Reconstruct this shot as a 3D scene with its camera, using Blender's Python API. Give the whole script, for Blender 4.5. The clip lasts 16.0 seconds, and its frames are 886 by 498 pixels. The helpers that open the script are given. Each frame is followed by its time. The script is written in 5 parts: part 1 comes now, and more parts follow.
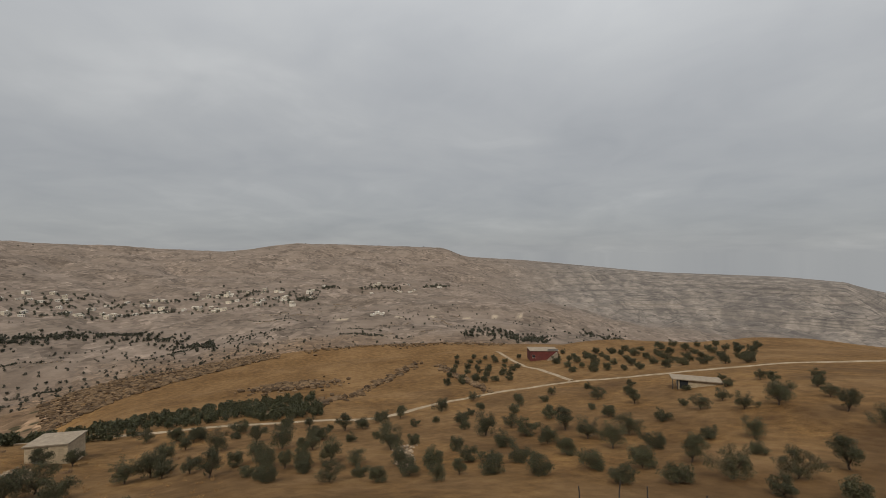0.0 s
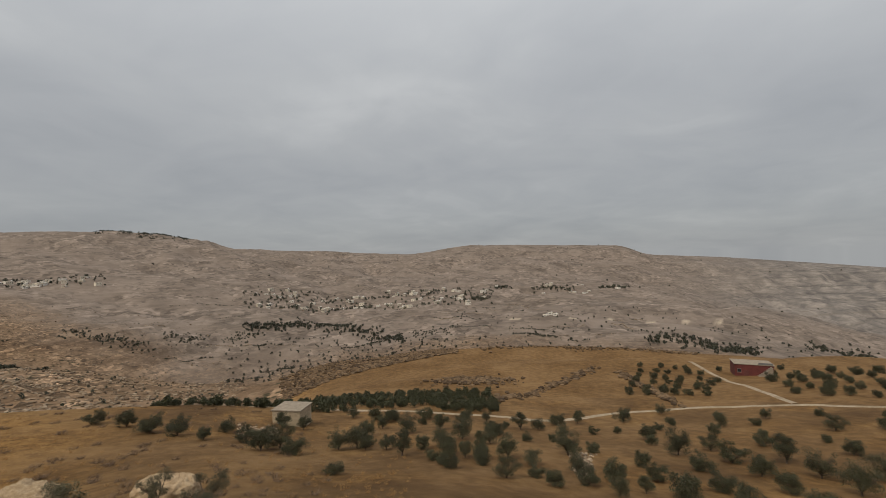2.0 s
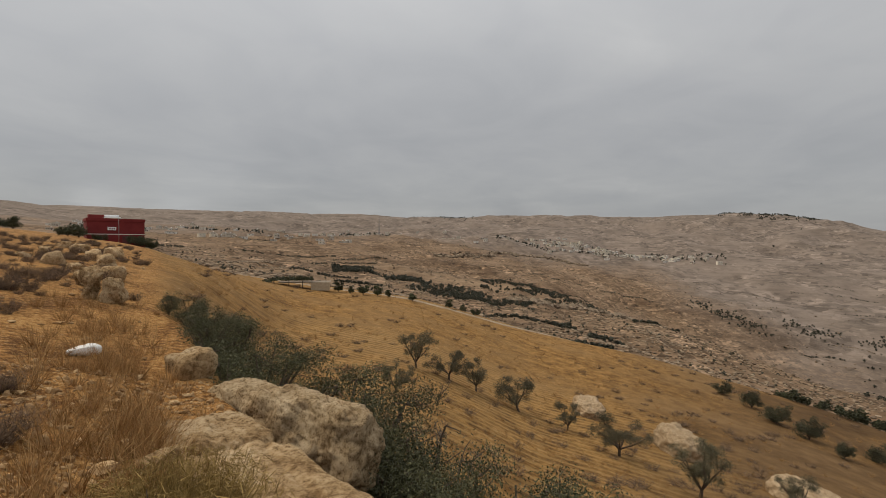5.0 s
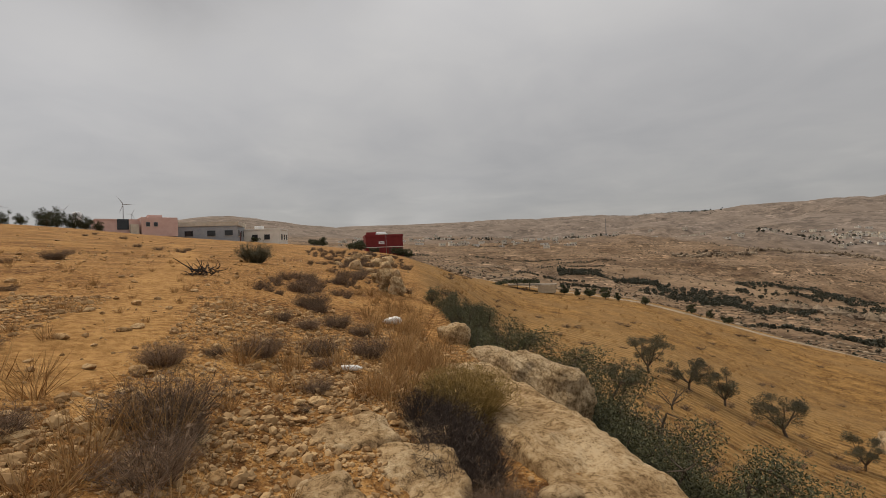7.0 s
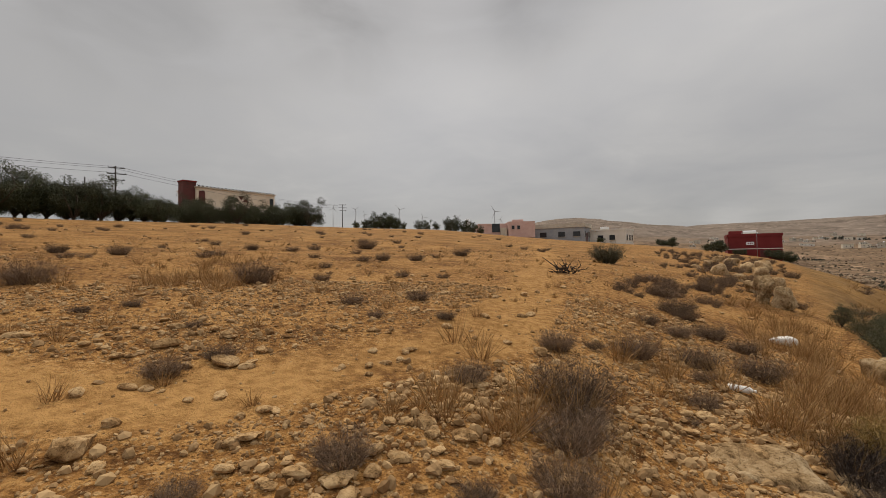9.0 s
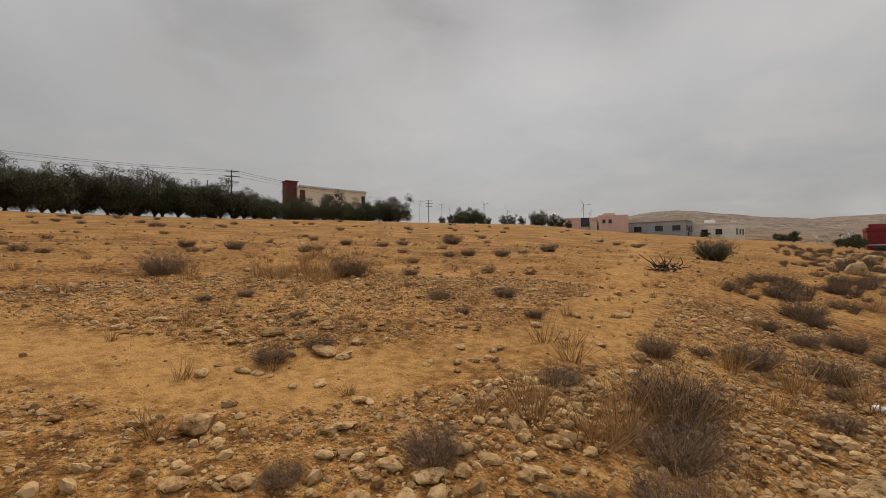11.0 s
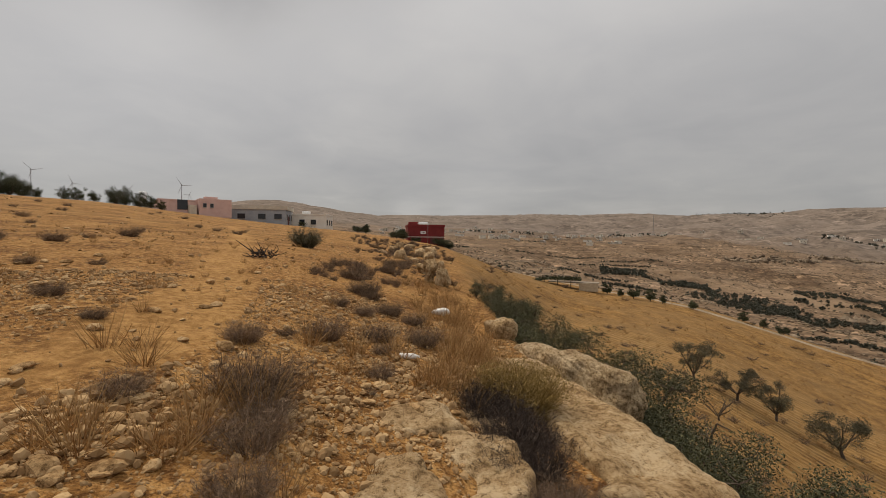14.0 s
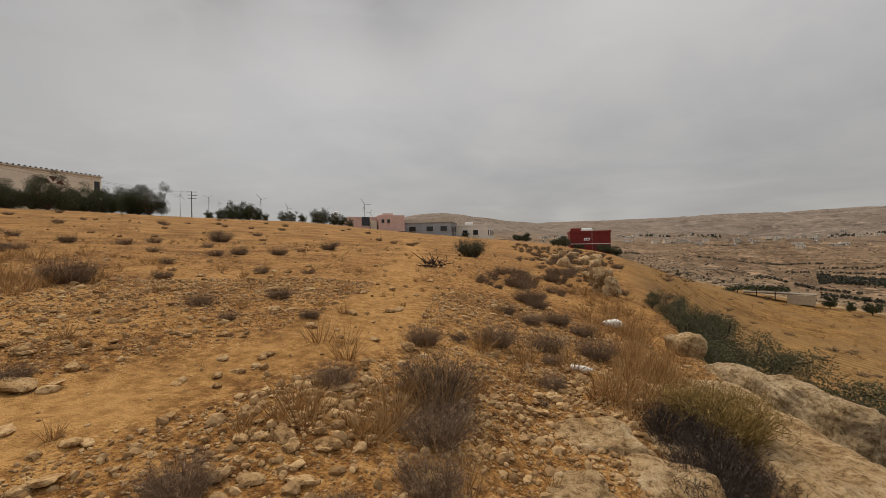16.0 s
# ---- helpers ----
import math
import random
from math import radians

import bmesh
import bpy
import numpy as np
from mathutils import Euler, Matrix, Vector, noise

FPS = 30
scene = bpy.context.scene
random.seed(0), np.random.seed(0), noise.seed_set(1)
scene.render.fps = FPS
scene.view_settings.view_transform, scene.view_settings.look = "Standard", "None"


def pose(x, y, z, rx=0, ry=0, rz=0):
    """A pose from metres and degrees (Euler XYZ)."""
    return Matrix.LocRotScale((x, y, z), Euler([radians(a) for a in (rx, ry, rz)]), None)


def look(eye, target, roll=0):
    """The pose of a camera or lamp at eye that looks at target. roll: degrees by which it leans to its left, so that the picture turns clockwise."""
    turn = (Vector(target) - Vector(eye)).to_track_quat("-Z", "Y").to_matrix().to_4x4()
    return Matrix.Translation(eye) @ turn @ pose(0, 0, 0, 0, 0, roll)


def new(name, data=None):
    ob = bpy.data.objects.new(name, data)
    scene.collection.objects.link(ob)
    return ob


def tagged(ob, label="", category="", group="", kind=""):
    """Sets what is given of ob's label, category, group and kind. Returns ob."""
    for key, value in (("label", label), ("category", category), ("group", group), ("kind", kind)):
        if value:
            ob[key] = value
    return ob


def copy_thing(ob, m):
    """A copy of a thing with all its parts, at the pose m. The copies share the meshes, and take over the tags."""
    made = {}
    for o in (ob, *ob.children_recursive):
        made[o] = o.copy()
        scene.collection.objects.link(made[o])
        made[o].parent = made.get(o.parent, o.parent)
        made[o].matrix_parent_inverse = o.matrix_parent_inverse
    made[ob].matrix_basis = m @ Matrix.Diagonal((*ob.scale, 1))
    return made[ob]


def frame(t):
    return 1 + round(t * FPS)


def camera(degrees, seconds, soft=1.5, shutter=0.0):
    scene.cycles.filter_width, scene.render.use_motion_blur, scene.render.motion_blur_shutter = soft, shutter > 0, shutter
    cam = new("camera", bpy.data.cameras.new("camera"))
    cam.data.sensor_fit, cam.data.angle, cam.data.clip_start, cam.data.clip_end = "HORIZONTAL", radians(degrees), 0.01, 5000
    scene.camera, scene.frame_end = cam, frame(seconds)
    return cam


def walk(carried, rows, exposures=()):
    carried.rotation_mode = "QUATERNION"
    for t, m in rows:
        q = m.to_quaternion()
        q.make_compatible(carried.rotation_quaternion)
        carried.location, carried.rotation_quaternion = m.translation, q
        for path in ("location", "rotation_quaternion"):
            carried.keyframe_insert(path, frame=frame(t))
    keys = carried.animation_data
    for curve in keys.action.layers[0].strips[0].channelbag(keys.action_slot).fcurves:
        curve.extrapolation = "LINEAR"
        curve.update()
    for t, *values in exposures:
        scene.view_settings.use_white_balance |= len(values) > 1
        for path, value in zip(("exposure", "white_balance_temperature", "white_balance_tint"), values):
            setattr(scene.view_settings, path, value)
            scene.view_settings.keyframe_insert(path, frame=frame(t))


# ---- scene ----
# ---- camera ----
EXPOSURES = ((0, -.04, 6350, 8.5), (2.5, -.04, 6320, 8.5), (5, 0.0, 6480, 9.5), (7.5, .03, 6740, 11), (16, .03, 6780, 11))
cam = camera(90.5, 16.0, soft=0.7)
# seconds, place, bearing, tilt up, roll (degrees)
PATH = (
    (0.0, 0.00, 0.00, 1.60, 126.48, 0.58, -0.08),
    (0.5, 0.00, 0.00, 1.60, 120.97, 0.82, -0.35),
    (1.0, 0.00, 0.00, 1.60, 115.06, 1.09, -0.68),
    (1.5, 0.00, 0.00, 1.60, 110.56, 1.14, -1.02),
    (2.0, 0.00, 0.00, 1.60, 104.47, 0.85, -1.30),
    (2.5, 0.00, 0.00, 1.60, 94.46, 0.36, -1.25),
    (3.0, 0.00, 0.00, 1.60, 84.31, -0.38, -1.10),
    (3.5, 0.10, 0.25, 1.60, 74.05, -1.48, -0.20),
    (4.0, 0.35, 0.80, 1.60, 61.93, -1.40, 0.25),
    (4.5, 0.60, 1.40, 1.60, 47.79, -1.10, 0.85),
    (5.0, 0.75, 1.85, 1.60, 34.12, -1.00, 0.50),
    (5.2, 0.75, 1.90, 1.60, 29.20, -0.95, 0.40),
    (6.3, 0.30, 0.90, 1.58, 13.47, -0.50, -1.00),
    (7.3, 0.26, -0.01, 1.53, 1.07, 0.01, -2.30),
    (7.5, 0.25, -0.02, 1.55, -2.27, -0.00, -2.16),
    (8.0, 0.19, -0.01, 1.57, -12.33, 0.19, -1.99),
    (8.5, 0.06, -0.03, 1.57, -24.72, 0.65, -1.51),
    (9.0, -0.05, -0.13, 1.58, -37.29, 1.20, -0.98),
    (9.2, -0.06, -0.13, 1.58, -42.60, 1.17, -0.97),
    (9.7, -0.07, -0.12, 1.58, -51.00, 1.00, -0.89),
    (10.2, -0.09, -0.11, 1.58, -54.60, 0.88, -0.84),
    (10.8, -0.10, -0.10, 1.59, -51.20, 0.73, -0.78),
    (11.3, -0.11, -0.15, 1.61, -42.33, 0.49, -0.54),
    (11.5, -0.08, -0.15, 1.60, -37.38, 0.11, -0.67),
    (12.0, -0.03, -0.08, 1.59, -23.81, -0.97, -0.69),
    (12.5, 0.05, 0.05, 1.58, -10.88, -1.89, -0.65),
    (13.0, 0.12, 0.11, 1.58, -2.66, -2.24, -0.54),
    (13.5, 0.10, 0.09, 1.60, 0.81, -1.83, -0.20),
    (14.0, 0.00, 0.00, 1.60, 0.24, -1.12, 0.43),
    (14.5, -0.07, -0.08, 1.60, -2.36, 0.05, 0.87),
    (15.0, -0.07, -0.08, 1.61, -7.94, 0.67, 0.70),
    (15.5, -0.07, -0.05, 1.61, -14.40, 0.41, -0.05),
    (16.0, -0.08, -0.03, 1.60, -20.46, 0.08, -0.94),
)


def aim(x, y, z, bearing, tilt, roll):
    b, t = radians(bearing), radians(tilt)
    return look((x, y, z), (x + math.sin(b) * math.cos(t), y + math.cos(b) * math.cos(t), z + math.sin(t)), roll)


walk(cam, [(t, aim(*row)) for t, *row in PATH], exposures=EXPOSURES)
# ---- light: an overcast midday sky ----
world = bpy.data.worlds.new("overcast_sky")
scene.world = world
world.use_nodes = True
wn, wl = world.node_tree.nodes, world.node_tree.links
wn.clear()


def wnode(kind, **values):
    n = wn.new(kind)
    for k, v in values.items():
        n.inputs[k].default_value = v
    return n


def wmath(op, a, b=None, c=None):
    n = wn.new("ShaderNodeMath")
    n.operation = op
    for i, v in enumerate((a, b, c)):
        if v is None:
            continue
        if isinstance(v, (int, float)):
            n.inputs[i].default_value = v
        else:
            wl.new(v, n.inputs[i])
    return n.outputs[0]


def wramp(fac, stops):
    n = wn.new("ShaderNodeValToRGB")
    while len(n.color_ramp.elements) < len(stops):
        n.color_ramp.elements.new(.5)
    for e, (p, c) in zip(n.color_ramp.elements, stops):
        e.position, e.color = p, (*c, 1)
    wl.new(fac, n.inputs[0])
    return n.outputs[0]


sky = wn.new("ShaderNodeTexSky")
sky.sky_type = "NISHITA"
sky.sun_disc = False
sky.sun_elevation, sky.sun_rotation = radians(52), radians(-40)
tex = wn.new("ShaderNodeTexCoord")
sep = wn.new("ShaderNodeSeparateXYZ")
wl.new(tex.outputs["Generated"], sep.inputs[0])
up = wmath("MAXIMUM", sep.outputs[2], 0.0)
flat = wmath("ADD", up, .17)
cloud_at = wn.new("ShaderNodeCombineXYZ")
wl.new(wmath("DIVIDE", sep.outputs[0], flat), cloud_at.inputs[0])
wl.new(wmath("DIVIDE", sep.outputs[1], flat), cloud_at.inputs[1])
clouds = wnode("ShaderNodeTexNoise", Scale=.8, Detail=6.0, Roughness=.5, Distortion=.6)
wl.new(cloud_at.outputs[0], clouds.inputs["Vector"])
wisps = wnode("ShaderNodeTexNoise", Scale=2.4, Detail=6.0, Roughness=.5, Distortion=.8)
wl.new(cloud_at.outputs[0], wisps.inputs["Vector"])
mass = wmath("ADD", wmath("MULTIPLY", clouds.outputs[0], .72), wmath("MULTIPLY", wisps.outputs[0], .28))
grey = wramp(mass, ((.32, (.415, .42, .43)), (.46, (.46, .462, .468)), (.57, (.495, .495, .495)), (.70, (.56, .556, .55))))
# an overcast sky brightens towards the zenith
lift = wmath("ADD", .93, wmath("MULTIPLY", wmath("POWER", up, 1.6), 1.9))
cover = wn.new("ShaderNodeMixRGB")
cover.blend_type = "MULTIPLY"
cover.inputs[0].default_value = 1
wl.new(grey, cover.inputs[1])


def lobe(bearing, elevation, spread, gain):
    """A broad patch of lighter or darker cloud round one direction of the sky."""
    b, e = radians(bearing), radians(elevation)
    dot = wn.new("ShaderNodeVectorMath")
    dot.operation = "DOT_PRODUCT"
    dot.inputs[1].default_value = (math.sin(b) * math.cos(e), math.cos(b) * math.cos(e), math.sin(e))
    wl.new(tex.outputs["Generated"], dot.inputs[0])
    k = wmath("SUBTRACT", dot.outputs["Value"], 1)
    return wmath("MULTIPLY", wmath("EXPONENT", wmath("DIVIDE", k, 1 - math.cos(radians(spread)))), gain)


patches = 0.0
for one in ((-75, 30, 13, -.40), (-48, 31, 11, -.42), (-25, 32, 9, -.40), (-8, 34, 7, -.2)):
    patches = wmath("ADD", lobe(*one), patches)
# the dark bank has ragged edges
ragged = wmath("MINIMUM", wmath("MAXIMUM", wmath("DIVIDE", wmath("SUBTRACT", wisps.outputs[0], .36), .28), 0.0), 1.0)
patches = wmath("MULTIPLY", patches, wmath("ADD", .72, wmath("MULTIPLY", ragged, .45)))
for one in ((-40, 15, 14, .20), (-95, 10, 12, -.1), (35, 14, 24, -.02), (6, 6, 5, .08), (-4, 3, 2.6, .20), (3, 2.6, 2.6, .18), (-20, 20, 12, .06), (150, 32, 12, .10), (170, 15, 16, .04)):
    patches = wmath("ADD", lobe(*one), patches)
thin = wn.new("ShaderNodeMixRGB")
thin.inputs[0].default_value = .93
blue = wn.new("ShaderNodeMixRGB")
blue.blend_type = "MULTIPLY"
blue.inputs[0].default_value = 1
blue.inputs[2].default_value = (.1, .1, .1, 1)
wl.new(sky.outputs[0], blue.inputs[1])
wl.new(blue.outputs[0], thin.inputs[1])
wl.new(cover.outputs[0], thin.inputs[2])
wl.new(wmath("MULTIPLY", lift, wmath("ADD", 1.0, patches)), cover.inputs[2])
bg = wnode("ShaderNodeBackground", Strength=.80)
wl.new(thin.outputs[0], bg.inputs[0])
wl.new(bg.outputs[0], wn.new("ShaderNodeOutputWorld").inputs[0])

sun_data = bpy.data.lights.new("sun", "SUN")
sun_data.energy, sun_data.angle, sun_data.color = 2.2, radians(16), (1, .88, .70)
sun = new("sun", sun_data)
sun.matrix_world = pose(0, 0, 200, 38, 0, -140)
# ---- the lie of the land, in numpy: one function for the ground's height ----
LAND_R = (4, 12, 25, 45, 70, 110, 170, 240, 400, 700, 1200, 1900)
# height of the ground along a bearing (degrees clockwise from +y), at the distances LAND_R
LAND_RIDGE = {
    -120: (.78, 1.35, 2.4, 4.4, 7.1, 8.8, 8.8, 8, 7, 15, 60, 105),
    -60: (.68, 1.35, 2.4, 4.5, 7.1, 8.8, 8.8, 8, 7, 15, 60, 105),
    -38: (.62, 1.15, 2.0, 3.7, 6.1, 8.5, 8.8, 8, 7, 12, 50, 95),
    -20: (.33, .92, 1.45, 2.2, 3.5, 5.1, 6, 6.5, 6, 6, 40, 130),
    -10: (.11, .42, .80, 1.3, 2.1, 3.3, 3.4, 3, 0, 0, 30, 80),
    0: (.02, -.16, .12, .5, .75, .6, -3, -8, -12, -5, 15, 60),
    6: (-.06, -.42, -.6, -1.0, -1.9, -5, -11, -15, -17, -11, 17, 61)}
LAND_VALLEY = {
    15: (-2.2, -3.2, -5.0, -6.8, -7.3, -8.0, -13, -20, -26, -23, 8, 51),
    30: (-2.6, -4.2, -6.3, -9.2, -10.7, -11.6, -21, -32, -45, -35, 12, 60),
    45: (-3.2, -5.2, -9.5, -14.3, -17.2, -19.2, -36, -47, -62, -65, -30, 50),
    60: (-3.6, -6.2, -11, -16.4, -20.3, -23.5, -50, -55, -62, -122, -75, 30),
    75: (-4, -6.5, -11.5, -17.5, -23, -28.5, -60, -66, -98, -166, -100, 0)}
LAND_ORCHARD = {
    90: (-4, -7, -12.5, -20, -27, -35, -45, -53.5, -112, -164, -130, -60),
    105: (-4, -7, -13, -21, -28, -36, -44, -49.5, -105, -140, -130, -80),
    120: (-4, -7, -13.5, -22, -28.5, -37, -43, -47.5, -95, -135, -120, -90),
    135: (-4, -7, -13, -21.5, -28, -34.5, -41, -47.5, -95, -135, -125, -150),
    150: (-4, -7, -13, -20.5, -25.5, -29, -35, -42, -105, -150, -205, -230),
    165: (-4, -7, -12, -18.5, -21.5, -22.5, -27.5, -35, -105, -170, -240, -260),
    182: (-4, -7, -11, -16, -17.5, -18.5, -23.5, -31.5, -105, -170, -240, -260),
    225: (-4, -6, -8, -9, -6, -2, 2, 5, 5, 5, 5, 5)}
# the skyline: bearing, degrees above the level
SKYLINE = ((-120, 2), (-45, 2.5), (-30, 3.2), (-24, 4.25), (-20, 4.4), (-13, 3.4), (-8, 3.0), (0, 3.0), (10, 3.1), (19, 3.15), (25, 3.2), (30, 2.8),
           (43, 3.3), (56, 3.0), (67, 3.3), (76, 2.3), (79, 1.3), (84, 1.1), (93, .6), (100, .2), (108, 1.2), (117, 1.0),
           (126.5, .7), (129.5, -.5), (137, -.9), (147, -1.9), (153, -2.6), (164, -2.7), (169, -3.0), (173, -5.1), (182, -6), (225, 0))
EYE_Z = 1.6


def smooth(a, b, x):
    k = np.clip((x - a) / (b - a), 0, 1)
    return k * k * (3 - 2 * k)


def land_table():
    sky_a, sky_e = np.array(SKYLINE).T
    stations = {**LAND_RIDGE, **LAND_VALLEY, **LAND_ORCHARD}
    bearings = np.arange(-135, 226, 1.0)
    radii = np.linspace(math.log(1.0), math.log(4900), 320)
    keys = sorted(stations)
    rows = []
    for k in keys:
        e = math.radians(np.interp(k, sky_a, sky_e))
        z = list(stations[k])
        far = [EYE_Z + 2900 * math.tan(e), EYE_Z + 2900 * math.tan(e) - 20, EYE_Z + 2900 * math.tan(e) - 120]
        rows.append(np.interp(radii, np.log([1.0, *LAND_R, 2900, 3500, 4900]), [z[0] * .45, *z, *far]))
    rows = np.array(rows)
    table = np.array([np.interp(bearings, keys, rows[:, i]) for i in range(len(radii))]).T
    # soften the folds, the skyline keeps its own shape
    def blur(t, n, axis):
        w = np.hanning(n + 2)[1:-1]
        w /= w.sum()
        pad = [(0, 0), (0, 0)]
        pad[axis] = (n // 2, n // 2)
        return np.apply_along_axis(lambda v: np.convolve(v, w, "valid"), axis, np.pad(t, pad, mode="edge"))
    table = blur(blur(table, 9, 0), 9, 1)
    ridge = EYE_Z + 2900 * np.tan(np.radians(np.interp(bearings, sky_a, sky_e)))
    near = np.exp(-((radii - math.log(2900)) / .22) ** 2)
    return bearings, radii, table + (ridge[:, None] - table) * near


BEARINGS, LOG_R, LAND = land_table()


def table_height(bearing, r):
    u = np.clip(bearing + 135, 0, 359.999)
    v = np.clip((np.log(np.maximum(r, 1.0)) - LOG_R[0]) / (LOG_R[1] - LOG_R[0]), 0, len(LOG_R) - 1.001)
    i, j = u.astype(int), v.astype(int)
    p, q = u - i, v - j
    i2 = np.minimum(i + 1, LAND.shape[0] - 1)
    return (LAND[i, j] * (1 - p) + LAND[i2, j] * p) * (1 - q) + (LAND[i, j + 1] * (1 - p) + LAND[i2, j + 1] * p) * q


def grain(x, y, seed=0):
    """Smooth value noise in -1..1 with cells of size 1."""
    xi, yi = np.floor(x).astype(np.int64), np.floor(y).astype(np.int64)
    fx, fy = x - xi, y - yi
    fx, fy = fx * fx * (3 - 2 * fx), fy * fy * (3 - 2 * fy)
    def h(a, b):
        n = (a * 374761393 + b * 668265263 + seed * 974634541) & 0x7FFFFFFF
        n = ((n ^ (n >> 13)) * 1274126177) & 0x7FFFFFFF
        return ((n ^ (n >> 16)) & 0xFFFF) / 32767.5 - 1
    return (h(xi, yi) * (1 - fx) + h(xi + 1, yi) * fx) * (1 - fy) + (h(xi, yi + 1) * (1 - fx) + h(xi + 1, yi + 1) * fx) * fy


def fbm(x, y, octaves=4, seed=0):
    out, amp = 0.0, 1.0
    for k in range(octaves):
        out = out + amp * grain(x * 2 ** k + 17.3 * k, y * 2 ** k - 9.1 * k, seed + k)
        amp *= .5
    return out / 1.9


def ridge_inside(x, y):
    """Metres inside the flat top of the ridge on which the path runs (negative beyond its edge)."""
    side = np.interp(y, [-6, -2.5, 0, 3, 6, 9, 14, 20, 30], [.3, 1.4, 2.0, 2.15, 2.1, 1.7, .95, .4, .8]) + .25 * fbm(x * .0 + 3.1, y * .9, 3, 5) - x
    back = y + 3.0 - .25 * np.minimum(x, 0) + .3 * fbm(x * .5, y * 0 + 1.7, 2, 6)
    k = .6
    m = np.clip(.5 + .5 * (back - side) / k, 0, 1)
    return back * (1 - m) + side * m - k * m * (1 - m)


def height(x, y):
    x, y = np.asarray(x, float), np.asarray(y, float)
    r = np.hypot(x, y)
    b = np.degrees(np.arctan2(x, y))
    b = np.where(b < -134.9, b + 360, b)
    field = table_height(b, r)
    top = table_height(np.clip(np.where(b > 150, 4 - (b - 150) * 1.65, b), -120, 4.0), r)
    inside = ridge_inside(x, y)
    on_top = smooth(-1.3, .25, inside) * smooth(75, 30, np.where(x > 0, r, 0))
    # the ridge falls away a little towards its edge, and is level under the feet
    top = top - .30 * smooth(.0, 1.3, x) * smooth(13, 8, y)
    z = field + (top - field) * on_top
    z = .06 + (z - .06) * smooth(0, 1.1, r)
    # swells and gullies, larger the farther off
    far = smooth(120, 700, r)
    rough = np.where(b > 8, 1.0, .35)
    z = z + .022 * fbm(x * 3.3, y * 3.3, 3, 10) * smooth(40, 15, r)
    z = z + .020 * fbm(x * 6.5, y * 6.5, 2, 16) * smooth(14, 6, r) * on_top
    z = z + .05 * fbm(x * .8, y * .8, 3, 11) * smooth(2, 6, r) * smooth(300, 60, r)
    z = z + .35 * fbm(x / 14, y / 14, 3, 12) * smooth(12, 40, r) * rough * (.25 + .75 * smooth(40, 120, r))
    gully = 1 - np.abs(fbm(x / 170, y / 170, 4, 13)) * 2
    z = z + far * rough * 9 * (gully - .5) * smooth(3200, 2300, r) * (1 + smooth(600, 1500, r))
    shelf = z / 8.0 + .8 * fbm(x / 90, y / 90, 3, 23)
    step = np.floor(shelf) + smooth(.25, .6, shelf - np.floor(shelf))
    z = z + (step - shelf) * 8.0 * .6 * smooth(125, 220, r) * smooth(1900, 1000, r) * rough
    fold = np.abs(grain(x / 420 + .6 * grain(x / 300, y / 300, 21), y / 420, 22))
    z = z - far * 30 * smooth(900, 1700, r) * smooth(3000, 2500, r) * (1 - fold) ** 3 * rough
    slant = b / 1.1 + r / 330
    cleft = 1 - np.abs(grain(slant, r / 2000, 24) * .7 + grain(slant * 2.3, r / 900, 25) * .45)
    z = z - 16 * (cleft ** 2) * (.5 + .8 * fbm(b / 3, r / 600, 3, 27)) * smooth(1350, 1900, r) * smooth(2800, 2300, r) * smooth(126, 142, b)
    return z
# ---- materials ----
def material(name, rough=.9, spec=.25):
    m = bpy.data.materials.new(name)
    m.use_nodes = True
    n, l = m.node_tree.nodes, m.node_tree.links
    bsdf = n["Principled BSDF"]
    bsdf.inputs["Roughness"].default_value = rough
    bsdf.inputs["Specular IOR Level"].default_value = spec
    return m, n, l, bsdf


def mix(n, l, fac, a, b, mode="MIX"):
    x = n.new("ShaderNodeMixRGB")
    x.blend_type = mode
    for i, v in enumerate((fac, a, b)):
        if isinstance(v, (int, float)):
            x.inputs[i].default_value = v if i == 0 else (v, v, v, 1)
        elif isinstance(v, tuple):
            x.inputs[i].default_value = (*v, 1)
        else:
            l.new(v, x.inputs[i])
    return x.outputs[0]


def ramp(n, l, fac, stops):
    x = n.new("ShaderNodeValToRGB")
    while len(x.color_ramp.elements) < len(stops):
        x.color_ramp.elements.new(.5)
    for e, (p, c) in zip(x.color_ramp.elements, stops):
        e.position, e.color = p, (*c, 1) if isinstance(c, tuple) else (c, c, c, 1)
    l.new(fac, x.inputs[0])
    return x.outputs[0]


def tex_noise(n, l, vec, scale, detail=4, rough=.55, distort=0):
    x = n.new("ShaderNodeTexNoise")
    for k, v in (("Scale", scale), ("Detail", detail), ("Roughness", rough), ("Distortion", distort)):
        x.inputs[k].default_value = v
    l.new(vec, x.inputs["Vector"])
    return x.outputs[0]


def bump(n, l, bsdf, h, strength, distance):
    b = n.new("ShaderNodeBump")
    b.inputs["Strength"].default_value, b.inputs["Distance"].default_value = strength, distance
    l.new(h, b.inputs["Height"])
    l.new(b.outputs[0], bsdf.inputs["Normal"])


def position(n):
    return n.new("ShaderNodeNewGeometry").outputs["Position"]


